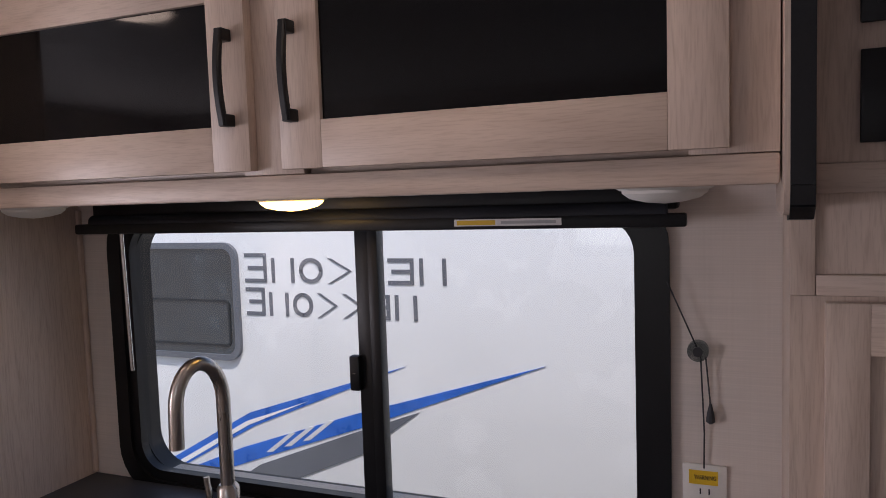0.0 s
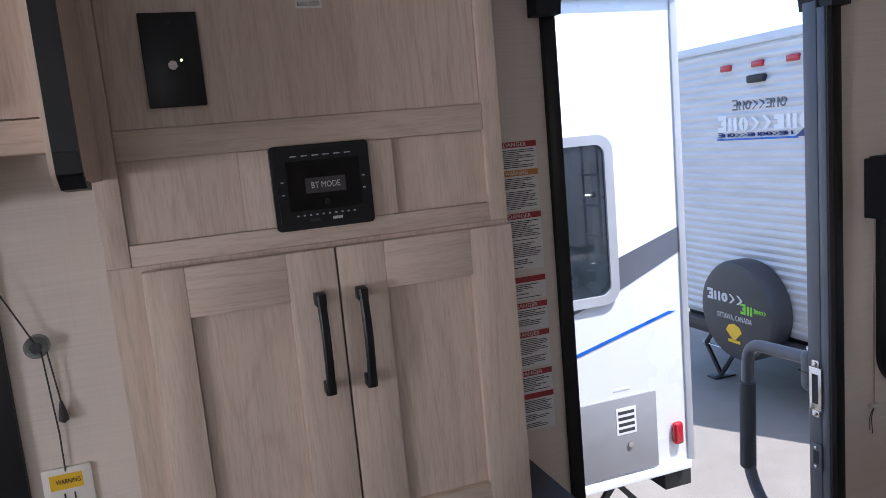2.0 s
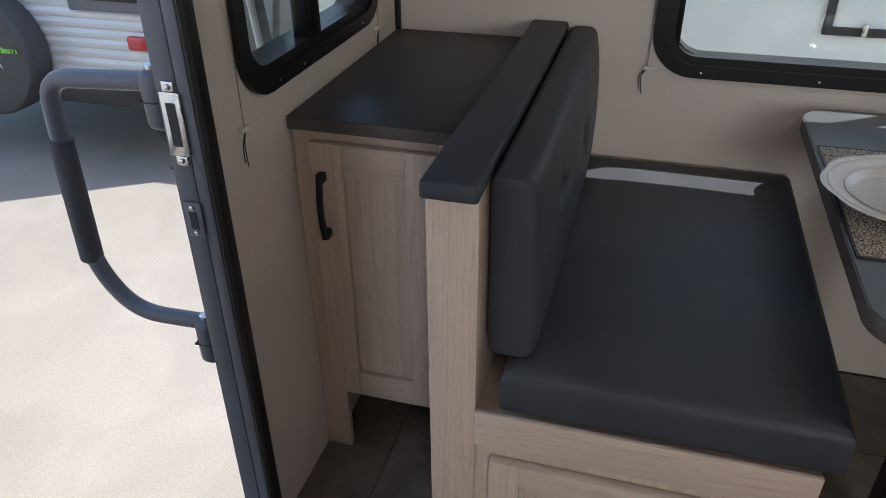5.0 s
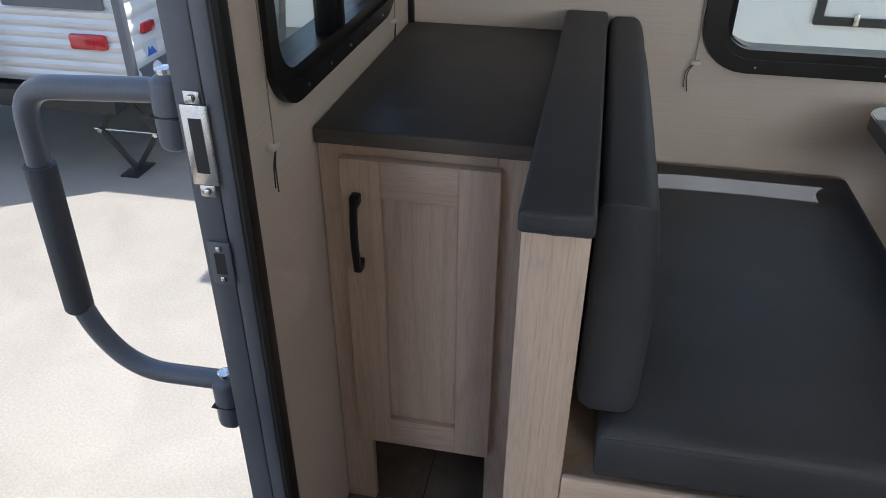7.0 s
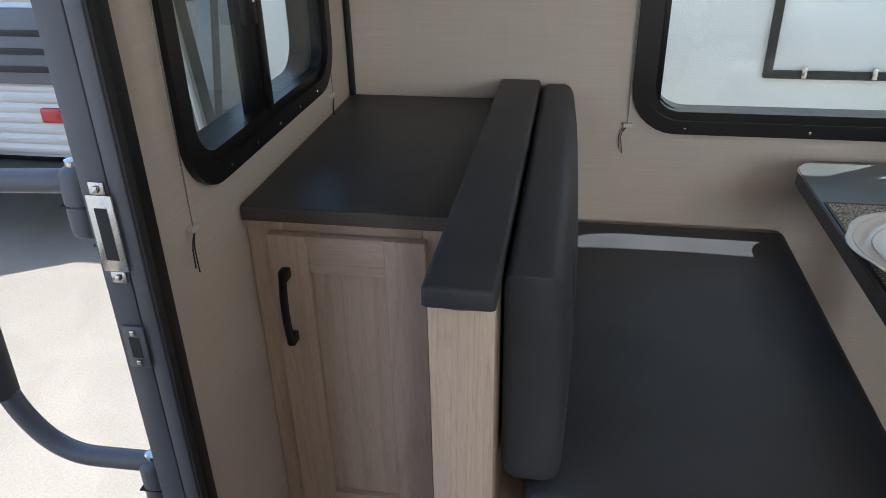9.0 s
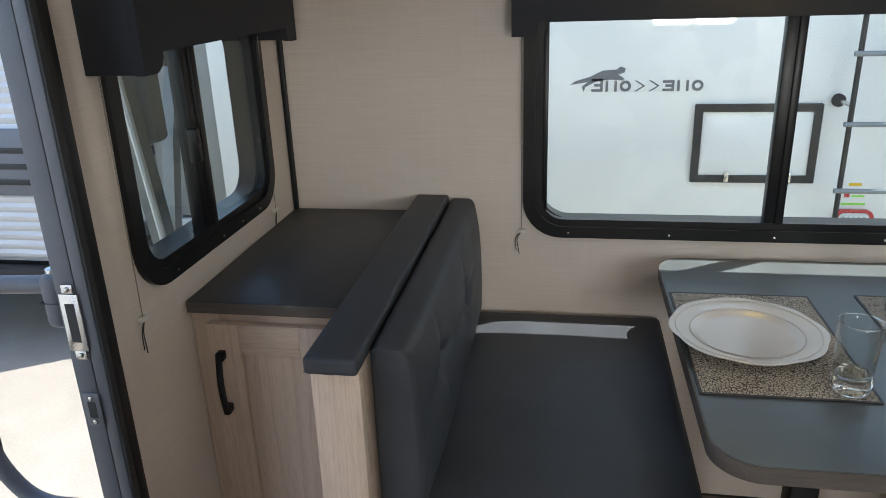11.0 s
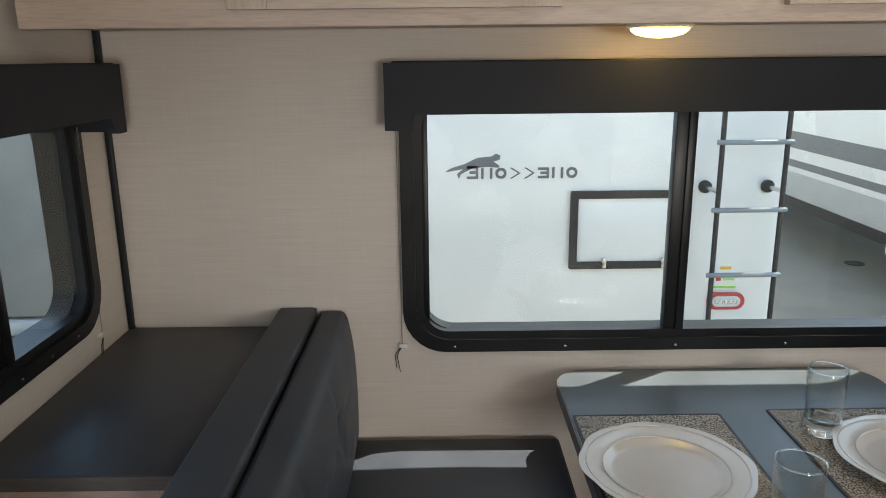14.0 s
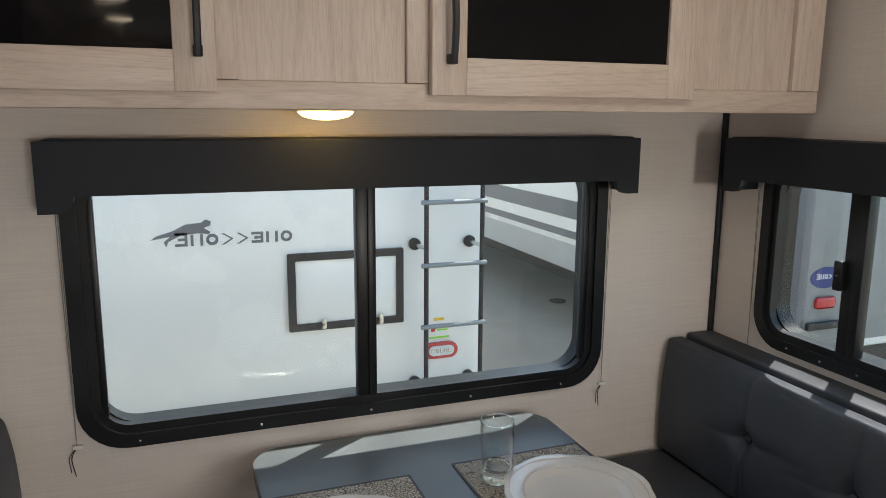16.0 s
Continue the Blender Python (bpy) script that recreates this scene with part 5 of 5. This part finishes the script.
HATCH_GREY = plain("grey_hatch_paint", (0.27, 0.27, 0.275), 0.45, var=0.08)
CAP_GREY = plain("grey_rear_cap", (0.24, 0.25, 0.255), 0.4, var=0.08)
PANE_DARK = plain("tinted_pane", (0.03, 0.04, 0.048), 0.03, var=0.5, scale=2.6, fine=9, bump=0.0, coat=1.0, spec=0.8)


def stabiliser(x, y, parent, along, name="jack", spread=0.19):
    """A scissor jack on its foot, spread along a direction."""
    a = Vector(along).normalized()
    top, foot = Vector((x, y, -0.25)), Vector((x, y, GZ + 0.012))
    mid = (top + foot) / 2
    j = part(name, bx(B(), FLAT, x - 0.11, x + 0.11, y - 0.06, y + 0.06, GZ, GZ + 0.014, 0.004), FRAME_STEEL, parent, "black scissor jack")
    for s in (-1, 1):
        k = mid + a * spread * s
        part("arm", tube(B(), [top, k], 0.02, 4), FRAME_STEEL, j)
        part("arm", tube(B(), [k, foot], 0.02, 4), FRAME_STEEL, j)
        part("pivot", tube(B(), [k - Vector((a.y, -a.x, 0)) * 0.03, k + Vector((a.y, -a.x, 0)) * 0.03], 0.016, 10), CHROME, j)
    part("screw_rod", tube(B(), [mid - a * (spread + 0.16), mid + a * (spread + 0.05)], 0.008, 8), CHROME, j)
    return j


def side_trailer():
    """White trailer parked alongside, its flank facing the doorway."""
    m = facing("north", 3.0)
    t = thing("travel_trailer", (-1.5, 4.2, GZ), "white travel trailer with blue and grey swooshes parked alongside", "trailer")
    part("body", bx(B(), FLAT, -6.0, 2.46, 3.0, 5.35, -0.13, 2.24, 0.02, 3), FIBRE, t)
    part("roof_edge", bx(B(), m, -6.0, 2.47, 2.14, 2.20, 0.0, 0.03, 0.01), LIGHT_GREY, t, "grey gutter rail")
    part("corner_trim", bx(B(), m, 2.435, 2.472, -0.12, 2.14, -0.03, 0.012, 0.004), LIGHT_GREY, t)
    part("skirt_rail", bx(B(), m, -6.0, 2.45, -0.16, -0.115, -0.02, 0.02, 0.006), FIBRE, t)
    part("chassis", bx(B(), FLAT, -6.5, 2.44, 3.25, 5.1, -0.32, -0.165, 0.01), FRAME_STEEL, t)
    bmp = part("bumper", bx(B(), FLAT, 2.34, 2.50, 3.06, 5.25, -0.29, -0.17, 0.006), FRAME_STEEL, t, "grey square bumper tube")
    part("end_hole", tube(B(), [(2.43, 3.0585, -0.23), (2.43, 3.062, -0.23)], 0.02, 14), RUBBER, bmp)
    stabiliser(2.13, 3.2, t, (1, 0, 0), spread=0.23)
    rv_window(m, 1.36, 2.085, 0.755, 1.545, t, LIGHT_GREY, 0.045)
    rv_window(m, -3.15, -2.27, 0.80, 1.40, t, GREY_PAINT, 0.03, True)
    glyphs("word_mark", m, -2.24, -1.13, 1.20, 1.345, 7, 0.019, GREY_PAINT, t)
    glyphs("word_mark", m, -2.24, -1.28, 1.035, 1.175, 7, 0.019, GREY_PAINT, t)
    # swooshes
    stripe("swoosh", m, [(-2.90, 0.17), (-2.77, 0.17), (-2.22, 0.47), (-1.37, 0.822), (-2.25, 0.535)], BLUE, t)
    stripe("swoosh", m, [(-2.74, 0.165), (-2.55, 0.17), (-2.25, 0.285), (-1.62, 0.51), (-0.71, 0.862), (-1.65, 0.575), (-2.3, 0.35)], BLUE, t, 0.004)
    stripe("swoosh", m, [(-2.80, 0.19), (-2.76, 0.185), (-2.26, 0.47), (-1.9, 0.62), (-2.27, 0.49)], FIBRE, t, 0.0045)
    stripe("swoosh", m, [(-2.5, 0.075), (-2.35, 0.06), (-1.62, 0.38), (-1.31, 0.612), (-1.68, 0.475), (-2.2, 0.27)], GREY_PAINT, t, 0.005)
    for k in range(3):
        stripe("swoosh_hatch", m, [(-2.16 + 0.11 * k, 0.34 + 0.04 * k), (-2.12 + 0.11 * k, 0.345 + 0.04 * k), (-1.98 + 0.11 * k, 0.455 + 0.04 * k), (-2.01 + 0.11 * k, 0.455 + 0.04 * k)], SILVER, t, 0.0055)
    stripe("swoosh", m, [(1.0, 0.33), (1.0, 0.31), (2.40, 0.66), (2.36, 0.665)], BLUE, t)
    stripe("swoosh", m, [(0.9, 0.45), (0.9, 0.70), (1.9, 0.90), (2.434, 1.07), (2.434, 0.95), (2.05, 0.79)], GREY_PAINT, t)
    d = part("hatch", bx(B(), m, 1.72, 2.26, -0.105, 0.285, 0.0, 0.012, 0.004), HATCH_GREY, t, "grey service hatch")
    part("lock", tube(B(), [(2.10, 2.989, 0.045), (2.10, 2.978, 0.045)], 0.014, 12), CHROME, d)
    lab = part("label", bx(B(), m, 2.03, 2.14, 0.10, 0.235, 0.012, 0.014), PAPER, d)
    for k in range(4):
        part("print", bx(B(), m, 2.04, 2.13, 0.112 + k * 0.03, 0.128 + k * 0.03, 0.014, 0.0145), INK, lab)
    part("notice", bx(B(), m, 2.03, 2.12, 0.318, 0.330, 0.0, 0.002), PAPER, t)
    part("marker_light", bx(B(), m, 2.345, 2.40, -0.015, 0.10, 0.0, 0.035, 0.016, 4), RED_LENS, t, "red marker light")
    return t


side_trailer()


def corrugated(m, u0, u1, v0, v1, pitch, depth, bm):
    n = int((v1 - v0) / pitch)
    prof = []
    for k in range(n):
        z = v0 + (v1 - v0) * k / n
        h = (v1 - v0) / n
        prof += [(z, 0.0), (z + h * 0.30, depth), (z + h * 0.62, depth), (z + h * 0.80, depth * 0.25)]
    prof.append((v1, 0.0))
    rows = [[bm.verts.new(m @ Vector((u, z, w))) for u in (u0, u1)] for z, w in prof]
    for a, b in zip(rows, rows[1:]):
        bm.faces.new((a[0], a[1], b[1], b[0]))
    return bm


def grey_trailer():
    """Ribbed grey trailer standing across the lane, its rear with a spare wheel facing us."""
    X, Y0, Y1, Z0, Z1 = 4.5, 3.42, 5.90, -0.18, 2.14
    m, s = facing("rear", X), facing("north", Y0)
    t = thing("travel_trailer", (6.0, 4.6, GZ), "grey ribbed travel trailer with a covered spare wheel on its rear", "trailer")
    part("body", bx(B(), FLAT, X + 0.003, X + 6.5, Y0 + 0.003, Y1, Z0, Z1, 0.01), ALU, t)
    part("rear_siding", corrugated(m, -Y1, -Y0 - 0.03, Z0 + 0.02, Z1 - 0.05, 0.062, 0.012, B()), ALU, t, "grey ribbed siding")
    part("side_siding", corrugated(s, X + 0.03, X + 6.5, Z0 + 0.02, Z1, 0.09, 0.014, B()), ALU_WHITE, t, "pale ribbed siding")
    part("corner_trim", bx(B(), FLAT, X - 0.018, X + 0.03, Y0 - 0.018, Y0 + 0.03, Z0, Z1, 0.004), GREY_PAINT, t)
    part("roof_trim", bx(B(), m, -Y1, -Y0, Z1 - 0.05, Z1 + 0.02, 0.0, 0.025, 0.008), SILVER, t)
    part("chassis", bx(B(), FLAT, X + 0.05, X + 6.5, Y0 + 0.2, Y1 - 0.2, -0.33, Z0 - 0.001), FRAME_STEEL, t)
    part("bumper", bx(B(), FLAT, X - 0.10, X - 0.0, Y0 + 0.1, Y1 - 0.1, Z0 - 0.13, Z0 - 0.02, 0.008), FRAME_STEEL, t)
    part("lower_stripe", bx(B(), s, X + 0.04, X + 6.4, 0.43, 0.475, 0.0, 0.018), BLUE, t)
    part("lower_stripe", bx(B(), s, X + 0.04, X + 6.4, 0.345, 0.415, 0.0, 0.018), BLUE_DARK, t)
    part("side_marker", bx(B(), s, X + 0.14, X + 0.27, 0.105, 0.165, 0.0, 0.035, 0.012), RED_LENS, t)
    st = part("side_sticker", bx(B(), s, X + 0.14, X + 0.27, -0.055, 0.055, 0.0, 0.016), SILVER, t, "pale blue sticker")
    stripe("sticker_peak", s, [(X + 0.155, -0.03), (X + 0.255, -0.03), (X + 0.215, 0.02), (X + 0.195, 0.0), (X + 0.18, 0.025)], BLUE, st, 0.018)
    part("skirt", bx(B(), s, X + 0.06, X + 6.4, -0.175, -0.075, 0.0, 0.017), GREY_PAINT, t, "dark grey skirt")
    lens = s @ Vector((X + 0.22, -0.115, 0.017))
    part("side_lamp", tube(B(), [lens, lens + Vector((0, -0.012, 0)), lens + Vector((0, -0.016, 0))], [0.042, 0.040, 0.028], 20), SILVER, t, "round clear side lamp")
    stabiliser(X + 0.12, 5.38, t, (0, 1, 0))
    stabiliser(X + 0.12, 3.62, t, (0, 1, 0))
    for k in range(3):
        y = 5.03 - 0.35 * k
        part("clearance_light", bx(B(), m, -y - 0.06, -y + 0.06, 1.915, 1.965, 0.0, 0.035, 0.012), RED_LENS, t, "small red clearance light")
    part("camera_bracket", bx(B(), m, -4.78, -4.60, 1.80, 1.86, 0.0, 0.05, 0.015), FRAME_STEEL, t)
    glyphs("word_mark", m, -4.98, -4.40, 1.60, 1.685, 8, 0.013, GREY_PAINT, t, 0.014)
    glyphs("word_mark", m, -5.16, -4.17, 1.435, 1.565, 8, 0.036, FIBRE, t, 0.016)
    part("word_line", bx(B(), m, -5.17, -4.30, 1.362, 1.377, 0.0, 0.014), BLUE, t)
    glyphs("word_mark", m, -5.16, -4.35, 1.39, 1.425, 12, 0.008, BLUE_DARK, t, 0.014)
    stripe("peaks", m, [(-4.33, 1.375), (-4.06, 1.375), (-4.12, 1.42), (-4.16, 1.40), (-4.22, 1.45)], BLUE_DARK, t, 0.014)
    v = part("vent_hatch", bx(B(), m, -4.14, -3.50, 0.27, 0.69, 0.0, 0.03, 0.012), GREY_PAINT, t, "dark grey louvred hatch")
    for k in range(3):
        part("louvre", bx(B(), m, -4.08, -3.56, 0.34 + 0.10 * k, 0.375 + 0.10 * k, 0.030, 0.036, 0.002), FRAME_STEEL, v)
    tl = part("tail_light", bx(B(), m, -3.76, -3.53, 0.045, 0.135, 0.0, 0.04, 0.016), RED_LENS, t, "red tail light")
    part("lens_centre", bx(B(), m, -3.69, -3.60, 0.06, 0.12, 0.04, 0.044, 0.002), RED_LENS, tl)
    # spare wheel
    c = Vector((X - 0.02, 4.78, 0.0))
    w = Vector((-1, 0, 0))
    cov = part("spare_cover", tube(B(), [c, c + w * 0.03, c + w * 0.17, c + w * 0.20, c + w * 0.215], [0.40, 0.413, 0.413, 0.395, 0.34], 48), TYRE_COVER, t, "dark grey vinyl spare wheel cover")
    f = facing("rear", c.x - 0.2152)
    glyphs("cover_mark", f, -5.09, -4.66, 0.065, 0.155, 5, 0.022, SILVER, cov, 0.004)
    glyphs("cover_mark", f, -4.70, -4.56, 0.0, 0.085, 2, 0.02, GREEN, cov, 0.004)
    glyphs("cover_mark", f, -4.555, -4.42, 0.03, 0.065, 5, 0.008, GREEN, cov, 0.004)
    lettering("cover_text", "OTTAWA, CANADA", f, -4.775, -0.052, 0.062, SILVER, cov, 0.004, 0.40)
    stripe("cover_badge", f, [(-4.87, -0.165), (-4.78, -0.25), (-4.69, -0.165), (-4.72, -0.12), (-4.78, -0.10), (-4.84, -0.12)], YELLOW, cov, 0.004)
    part("cover_badge", bx(B(), f, -4.85, -4.71, -0.26, -0.235, 0.0, 0.004), YELLOW, cov)
    return t


grey_trailer()


def rear_neighbour():
    """White trailer whose rear wall stands behind the dinette window."""
    X, Y0, Y1 = 4.42, -1.19, 1.26
    m, s = facing("rear", X), facing("north", Y0)
    t = thing("travel_trailer", (7.0, 0.03, GZ), "white travel trailer with a black roof ladder on its rear", "trailer")
    part("body", bx(B(), FLAT, X, X + 7, Y0, Y1, 0.04, 2.5, 0.03, 3), FIBRE, t)
    part("chassis", bx(B(), FLAT, X + 0.05, X + 7, Y0 + 0.2, Y1 - 0.2, -0.15, 0.039), FRAME_STEEL, t)
    part("bumper", bx(B(), FLAT, X - 0.12, X - 0.01, Y0 + 0.1, Y1 - 0.1, -0.10, 0.01, 0.008), FRAME_STEEL, t)
    for y in (Y0 + 0.3, Y1 - 0.3):
        part("wheel", tube(B(), [(X + 3.5, y - 0.1, GZ + 0.34), (X + 3.5, y + 0.1, GZ + 0.34)], 0.34, 28), RUBBER, t)
    # leaping animal shape and word mark, as plain shapes
    stripe("emblem", m, [(-0.50, 0.925), (-0.47, 0.945), (-0.40, 0.965), (-0.34, 0.995), (-0.27, 1.0), (-0.25, 1.015), (-0.225, 1.005), (-0.23, 0.985), (-0.26, 0.975),
                         (-0.23, 0.955), (-0.235, 0.945), (-0.29, 0.95), (-0.36, 0.945), (-0.42, 0.915), (-0.43, 0.89), (-0.44, 0.915), (-0.41, 0.94)], GREY_PAINT, t)
    glyphs("word_mark", m, -0.395, 0.165, 0.89, 0.955, 8, 0.013, GREY_PAINT, t)
    h = part("hatch", bx(B(), m, 0.13, 0.72, 0.43, 0.82, 0.0, 0.010, 0.003), FIBRE, t, "white storage hatch")
    part("hatch_frame", ring(B(), m, 0.125, 0.725, 0.425, 0.825, 0.006, 0.038, 0.0, 0.020, 2), FRAME_STEEL, h, "black hatch frame")
    for u in (0.30, 0.60):
        part("hatch_latch", bx(B(), m, u - 0.012, u + 0.012, 0.43, 0.485, 0.02, 0.032, 0.004), CHROME, h)
    # ladder
    lad = part("ladder", tube(B(), [m @ Vector((0.82, 2.3, 0.11)), m @ Vector((0.82, 0.06, 0.11))], 0.0125, 12), FRAME_STEEL, t, "black tubular roof ladder")
    part("rail", tube(B(), [m @ Vector((1.13, 2.3, 0.11)), m @ Vector((1.13, 0.06, 0.11))], 0.0125, 12), FRAME_STEEL, lad)
    for k in range(7):
        v = 0.09 + 0.327 * k
        part("rung", tube(B(), [m @ Vector((0.79, v, 0.125)), m @ Vector((1.15, v, 0.125))], 0.0125, 10), AWNING, lad)
    for u in (0.82, 1.13):
        for v in (0.84, 1.9, 0.08):
            s_ = part("standoff", tube(B(), [m @ Vector((u - 0.03, v, 0.0)), m @ Vector((u, v - 0.01, 0.11))], 0.011, 10), CHROME, lad)
            part("mount", tube(B(), [m @ Vector((u - 0.03, v, 0.0)), m @ Vector((u - 0.03, v, 0.016))], 0.032, 16), FRAME_STEEL, s_)
    part("sticker", bx(B(), m, 0.875, 0.99, 0.31, 0.39, 0.0, 0.002), PAPER, t)
    part("sticker_band", bx(B(), m, 0.875, 0.99, 0.31, 0.322, 0.002, 0.003), GREEN, t)
    part("sticker_line", bx(B(), m, 0.92, 0.98, 0.352, 0.362, 0.002, 0.003), GREEN, t)
    part("sticker_mark", bx(B(), m, 0.885, 0.91, 0.35, 0.38, 0.002, 0.003), RED_LENS, t)
    part("notice", bx(B(), m, 0.90, 0.96, 0.41, 0.425, 0.0, 0.002), YELLOW, t)
    lamp = part("tail_light", prism(B(), m, rounded(0.845, 1.035, 0.20, 0.29, 0.044, 8), 0.0, 0.02), RED_LENS, t, "oval tail light with a clear middle")
    part("lens", prism(B(), m, rounded(0.868, 1.012, 0.218, 0.272, 0.026, 8), 0.02, 0.025), SILVER, lamp)
    for k in range(5):
        part("led", bx(B(), m, 0.882 + k * 0.024, 0.896 + k * 0.024, 0.235, 0.255, 0.025, 0.028, 0.003), CHROME, lamp)
    # its flank towards the lane
    n = facing("south", Y1)
    d = part("entry_door", bx(B(), n, -X - 1.7, -X - 0.95, 0.08, 1.95, 0.0, 0.02, 0.01), FIBRE, t)
    part("grab_rail", tube(B(), bend([n @ Vector((-X - 0.8, 1.3, 0.0)), n @ Vector((-X - 0.8, 1.3, 0.09)), n @ Vector((-X - 0.8, 0.85, 0.09)), n @ Vector((-X - 0.8, 0.85, 0.0))], 0.04), 0.014, 10), CHROME, t)
    return t


rear_neighbour()


def south_neighbour():
    """Long white trailer with grey bands beyond the lane on the other side."""
    X, Y = 4.5, -3.55
    m, n = facing("rear", X), facing("south", Y)
    t = thing("travel_trailer", (8.5, -4.8, GZ), "white travel trailer with dark grey bands along its flank", "trailer")
    part("body", bx(B(), FLAT, X, 14.0, Y - 2.4, Y, -0.12, 2.9, 0.03, 3), FIBRE, t)
    part("slide_out", bx(B(), FLAT, 5.2, 6.35, Y + 0.002, Y + 0.62, -0.05, 2.8, 0.02), FIBRE, t, "white slide-out room")
    part("chassis", bx(B(), FLAT, X + 0.05, 14.0, Y - 2.2, Y - 0.2, -0.32, -0.121), FRAME_STEEL, t)
    for v0, v1, mat in ((0.43, 0.62, GREY_PAINT), (0.22, 0.30, GREY_PAINT), (-0.12, 0.16, LIGHT_GREY)):
        part("band", bx(B(), n, -13.9, -X - 0.03, v0, v1, 0.0, 0.004), mat, t)
    part("end_panel", bx(B(), m, -Y + 0.03, -Y + 2.3, -0.05, 2.3, 0.0, 0.012, 0.004), CAP_GREY, t, "grey rear cap")
    part("corner_trim", bx(B(), FLAT, X - 0.014, X + 0.06, Y - 0.06, Y + 0.014, -0.12, 2.45, 0.004), GREY_PAINT, t)
    st = part("badge", prism(B(), m, [(3.77 + 0.14 * math.cos(2 * math.pi * k / 24), 0.43 + 0.075 * math.sin(2 * math.pi * k / 24)) for k in range(24)], 0.012, 0.015), BLUE_DARK, t, "blue oval sticker")
    glyphs("badge_mark", m, 3.68, 3.86, 0.42, 0.46, 5, 0.008, SILVER, st, 0.018)
    part("tail_light", bx(B(), m, 3.68, 3.86, 0.215, 0.295, 0.012, 0.04, 0.02, 3), RED_LENS, t)
    part("plate_bracket", bx(B(), m, 3.62, 3.92, 0.07, 0.12, 0.012, 0.05, 0.006), FRAME_STEEL, t)
    part("marker_light", bx(B(), n, -X - 0.26, -X - 0.20, 0.0, 0.14, 0.0, 0.03, 0.01), RED_LENS, t)
    part("side_hatch", bx(B(), n, -X - 0.6, -X - 0.32, -0.05, 0.35, 0.004, 0.02, 0.01), GREY_PAINT, t)
    glyphs("word_mark", n, -X - 0.9, -X - 0.16, 0.52, 0.58, 8, 0.012, INK, t, 0.006)
    return t


south_neighbour()


def awning_arms():
    """Folded awning arms on the outside of the wall by the small window."""
    t = thing("awning_arms", (2.05, 1.40, 0.5), "grey aluminium awning arms folded outside the window", "awning")
    arm = part("arm", tube(B(), [(1.853, 1.42, 1.95), (2.035, 1.42, 0.88)], 0.027, 4), AWNING, t)
    part("edge_channel", tube(B(), [(1.826, 1.405, 1.95), (2.008, 1.405, 0.885)], 0.008, 8), SILVER, arm, "bright aluminium channel")
    part("cover", tube(B(), [(2.045, 1.42, 1.95), (2.055, 1.42, 1.15), (2.056, 1.42, 1.14)], [0.033, 0.033, 0.026], 6), AWNING, t)
    part("arm", tube(B(), [(2.30, 1.43, 1.52), (2.145, 1.43, 1.125), (2.082, 1.43, 0.88)], 0.021, 4), AWNING, t)
    part("gas_strut", tube(B(), [(2.09, 1.375, 1.95), (2.075, 1.38, 1.30)], 0.010, 12), GREY_PAINT, t)
    part("wall_bracket", bx(B(), FLAT, 2.0, 2.13, 1.306, 1.47, 0.50, 0.88, 0.008), AWNING, t)
    return t


awning_arms()


def service_trailer():
    """Small grey box trailer in the lane, seen through the small window."""
    X = 5.0
    m = facing("rear", X)
    t = thing("box_trailer", (5.85, 2.57, GZ), "small grey box trailer with one white-hubbed wheel showing", "trailer")
    part("body", bx(B(), FLAT, X, X + 1.7, 1.9, 3.24, -0.02, 1.75, 0.03, 3), CAP_GREY, t)
    part("door", bx(B(), m, -2.75, -1.95, 0.1, 1.6, 0.0, 0.02, 0.01), FIBRE, t, "cream side door")
    part("sill", bx(B(), m, -3.24, -1.9, -0.12, -0.03, -0.1, 0.03, 0.01), SILVER, t)
    part("rail", tube(B(), bend([m @ Vector((-3.15, 0.95, 0.0)), m @ Vector((-3.15, 0.95, 0.1)), m @ Vector((-3.15, 0.68, 0.1)), m @ Vector((-3.15, 0.68, 0.0))], 0.05), 0.016, 10), CHROME, t)
    w = part("wheel", tube(B(), [(X + 0.05, 2.88, GZ + 0.36), (X - 0.12, 2.88, GZ + 0.36)], 0.36, 32), RUBBER, t)
    part("hub", lathe(B(), [(0.19, -0.02), (0.19, 0.0), (0.15, 0.012), (0.06, 0.03), (0.004, 0.032)], (0, 0, 0), 24), SILVER, w, "white steel hub")
    h_ = w.children[0]
    for v in h_.data.vertices:
        c = Vector(v.co) + Vector(t.location)
        v.co = Vector((X - 0.125 - c.z, 2.88 + c.x, GZ + 0.36 + c.y)) - Vector(t.location)
    return t


service_trailer()

def drain_cover(x, y):
    t = thing("drain_cover", (x, y, GZ), "small round dark iron cover set in the concrete", "drain cover")
    part("ring", lathe(B(), [(0.105, -0.01), (0.105, 0.004), (0.09, 0.006), (0.088, -0.01)], (x, y, GZ), 28), FRAME_STEEL, t)
    part("lid", lathe(B(), [(0.086, -0.01), (0.086, 0.003), (0.05, 0.004), (0.03, 0.002), (0.003, 0.002)], (x, y, GZ), 28), FRAME_STEEL, t)


drain_cover(8.66, -4.06)

# ---- floor tiles ----
for i in range(17):
    for j in range(8):
        x, y = XW + 0.305 * i + (0.1525 if j % 2 else 0), YS + 0.305 * j
        x1, y1 = min(x + 0.302, XR), min(y + 0.302, YN)
        if x1 - x < 0.02 or y1 - y < 0.02:
            continue
        ob = part("tile", bx(B(), FLAT, x, x1, y, y1, -0.0035, 0.0), STONE, floor)
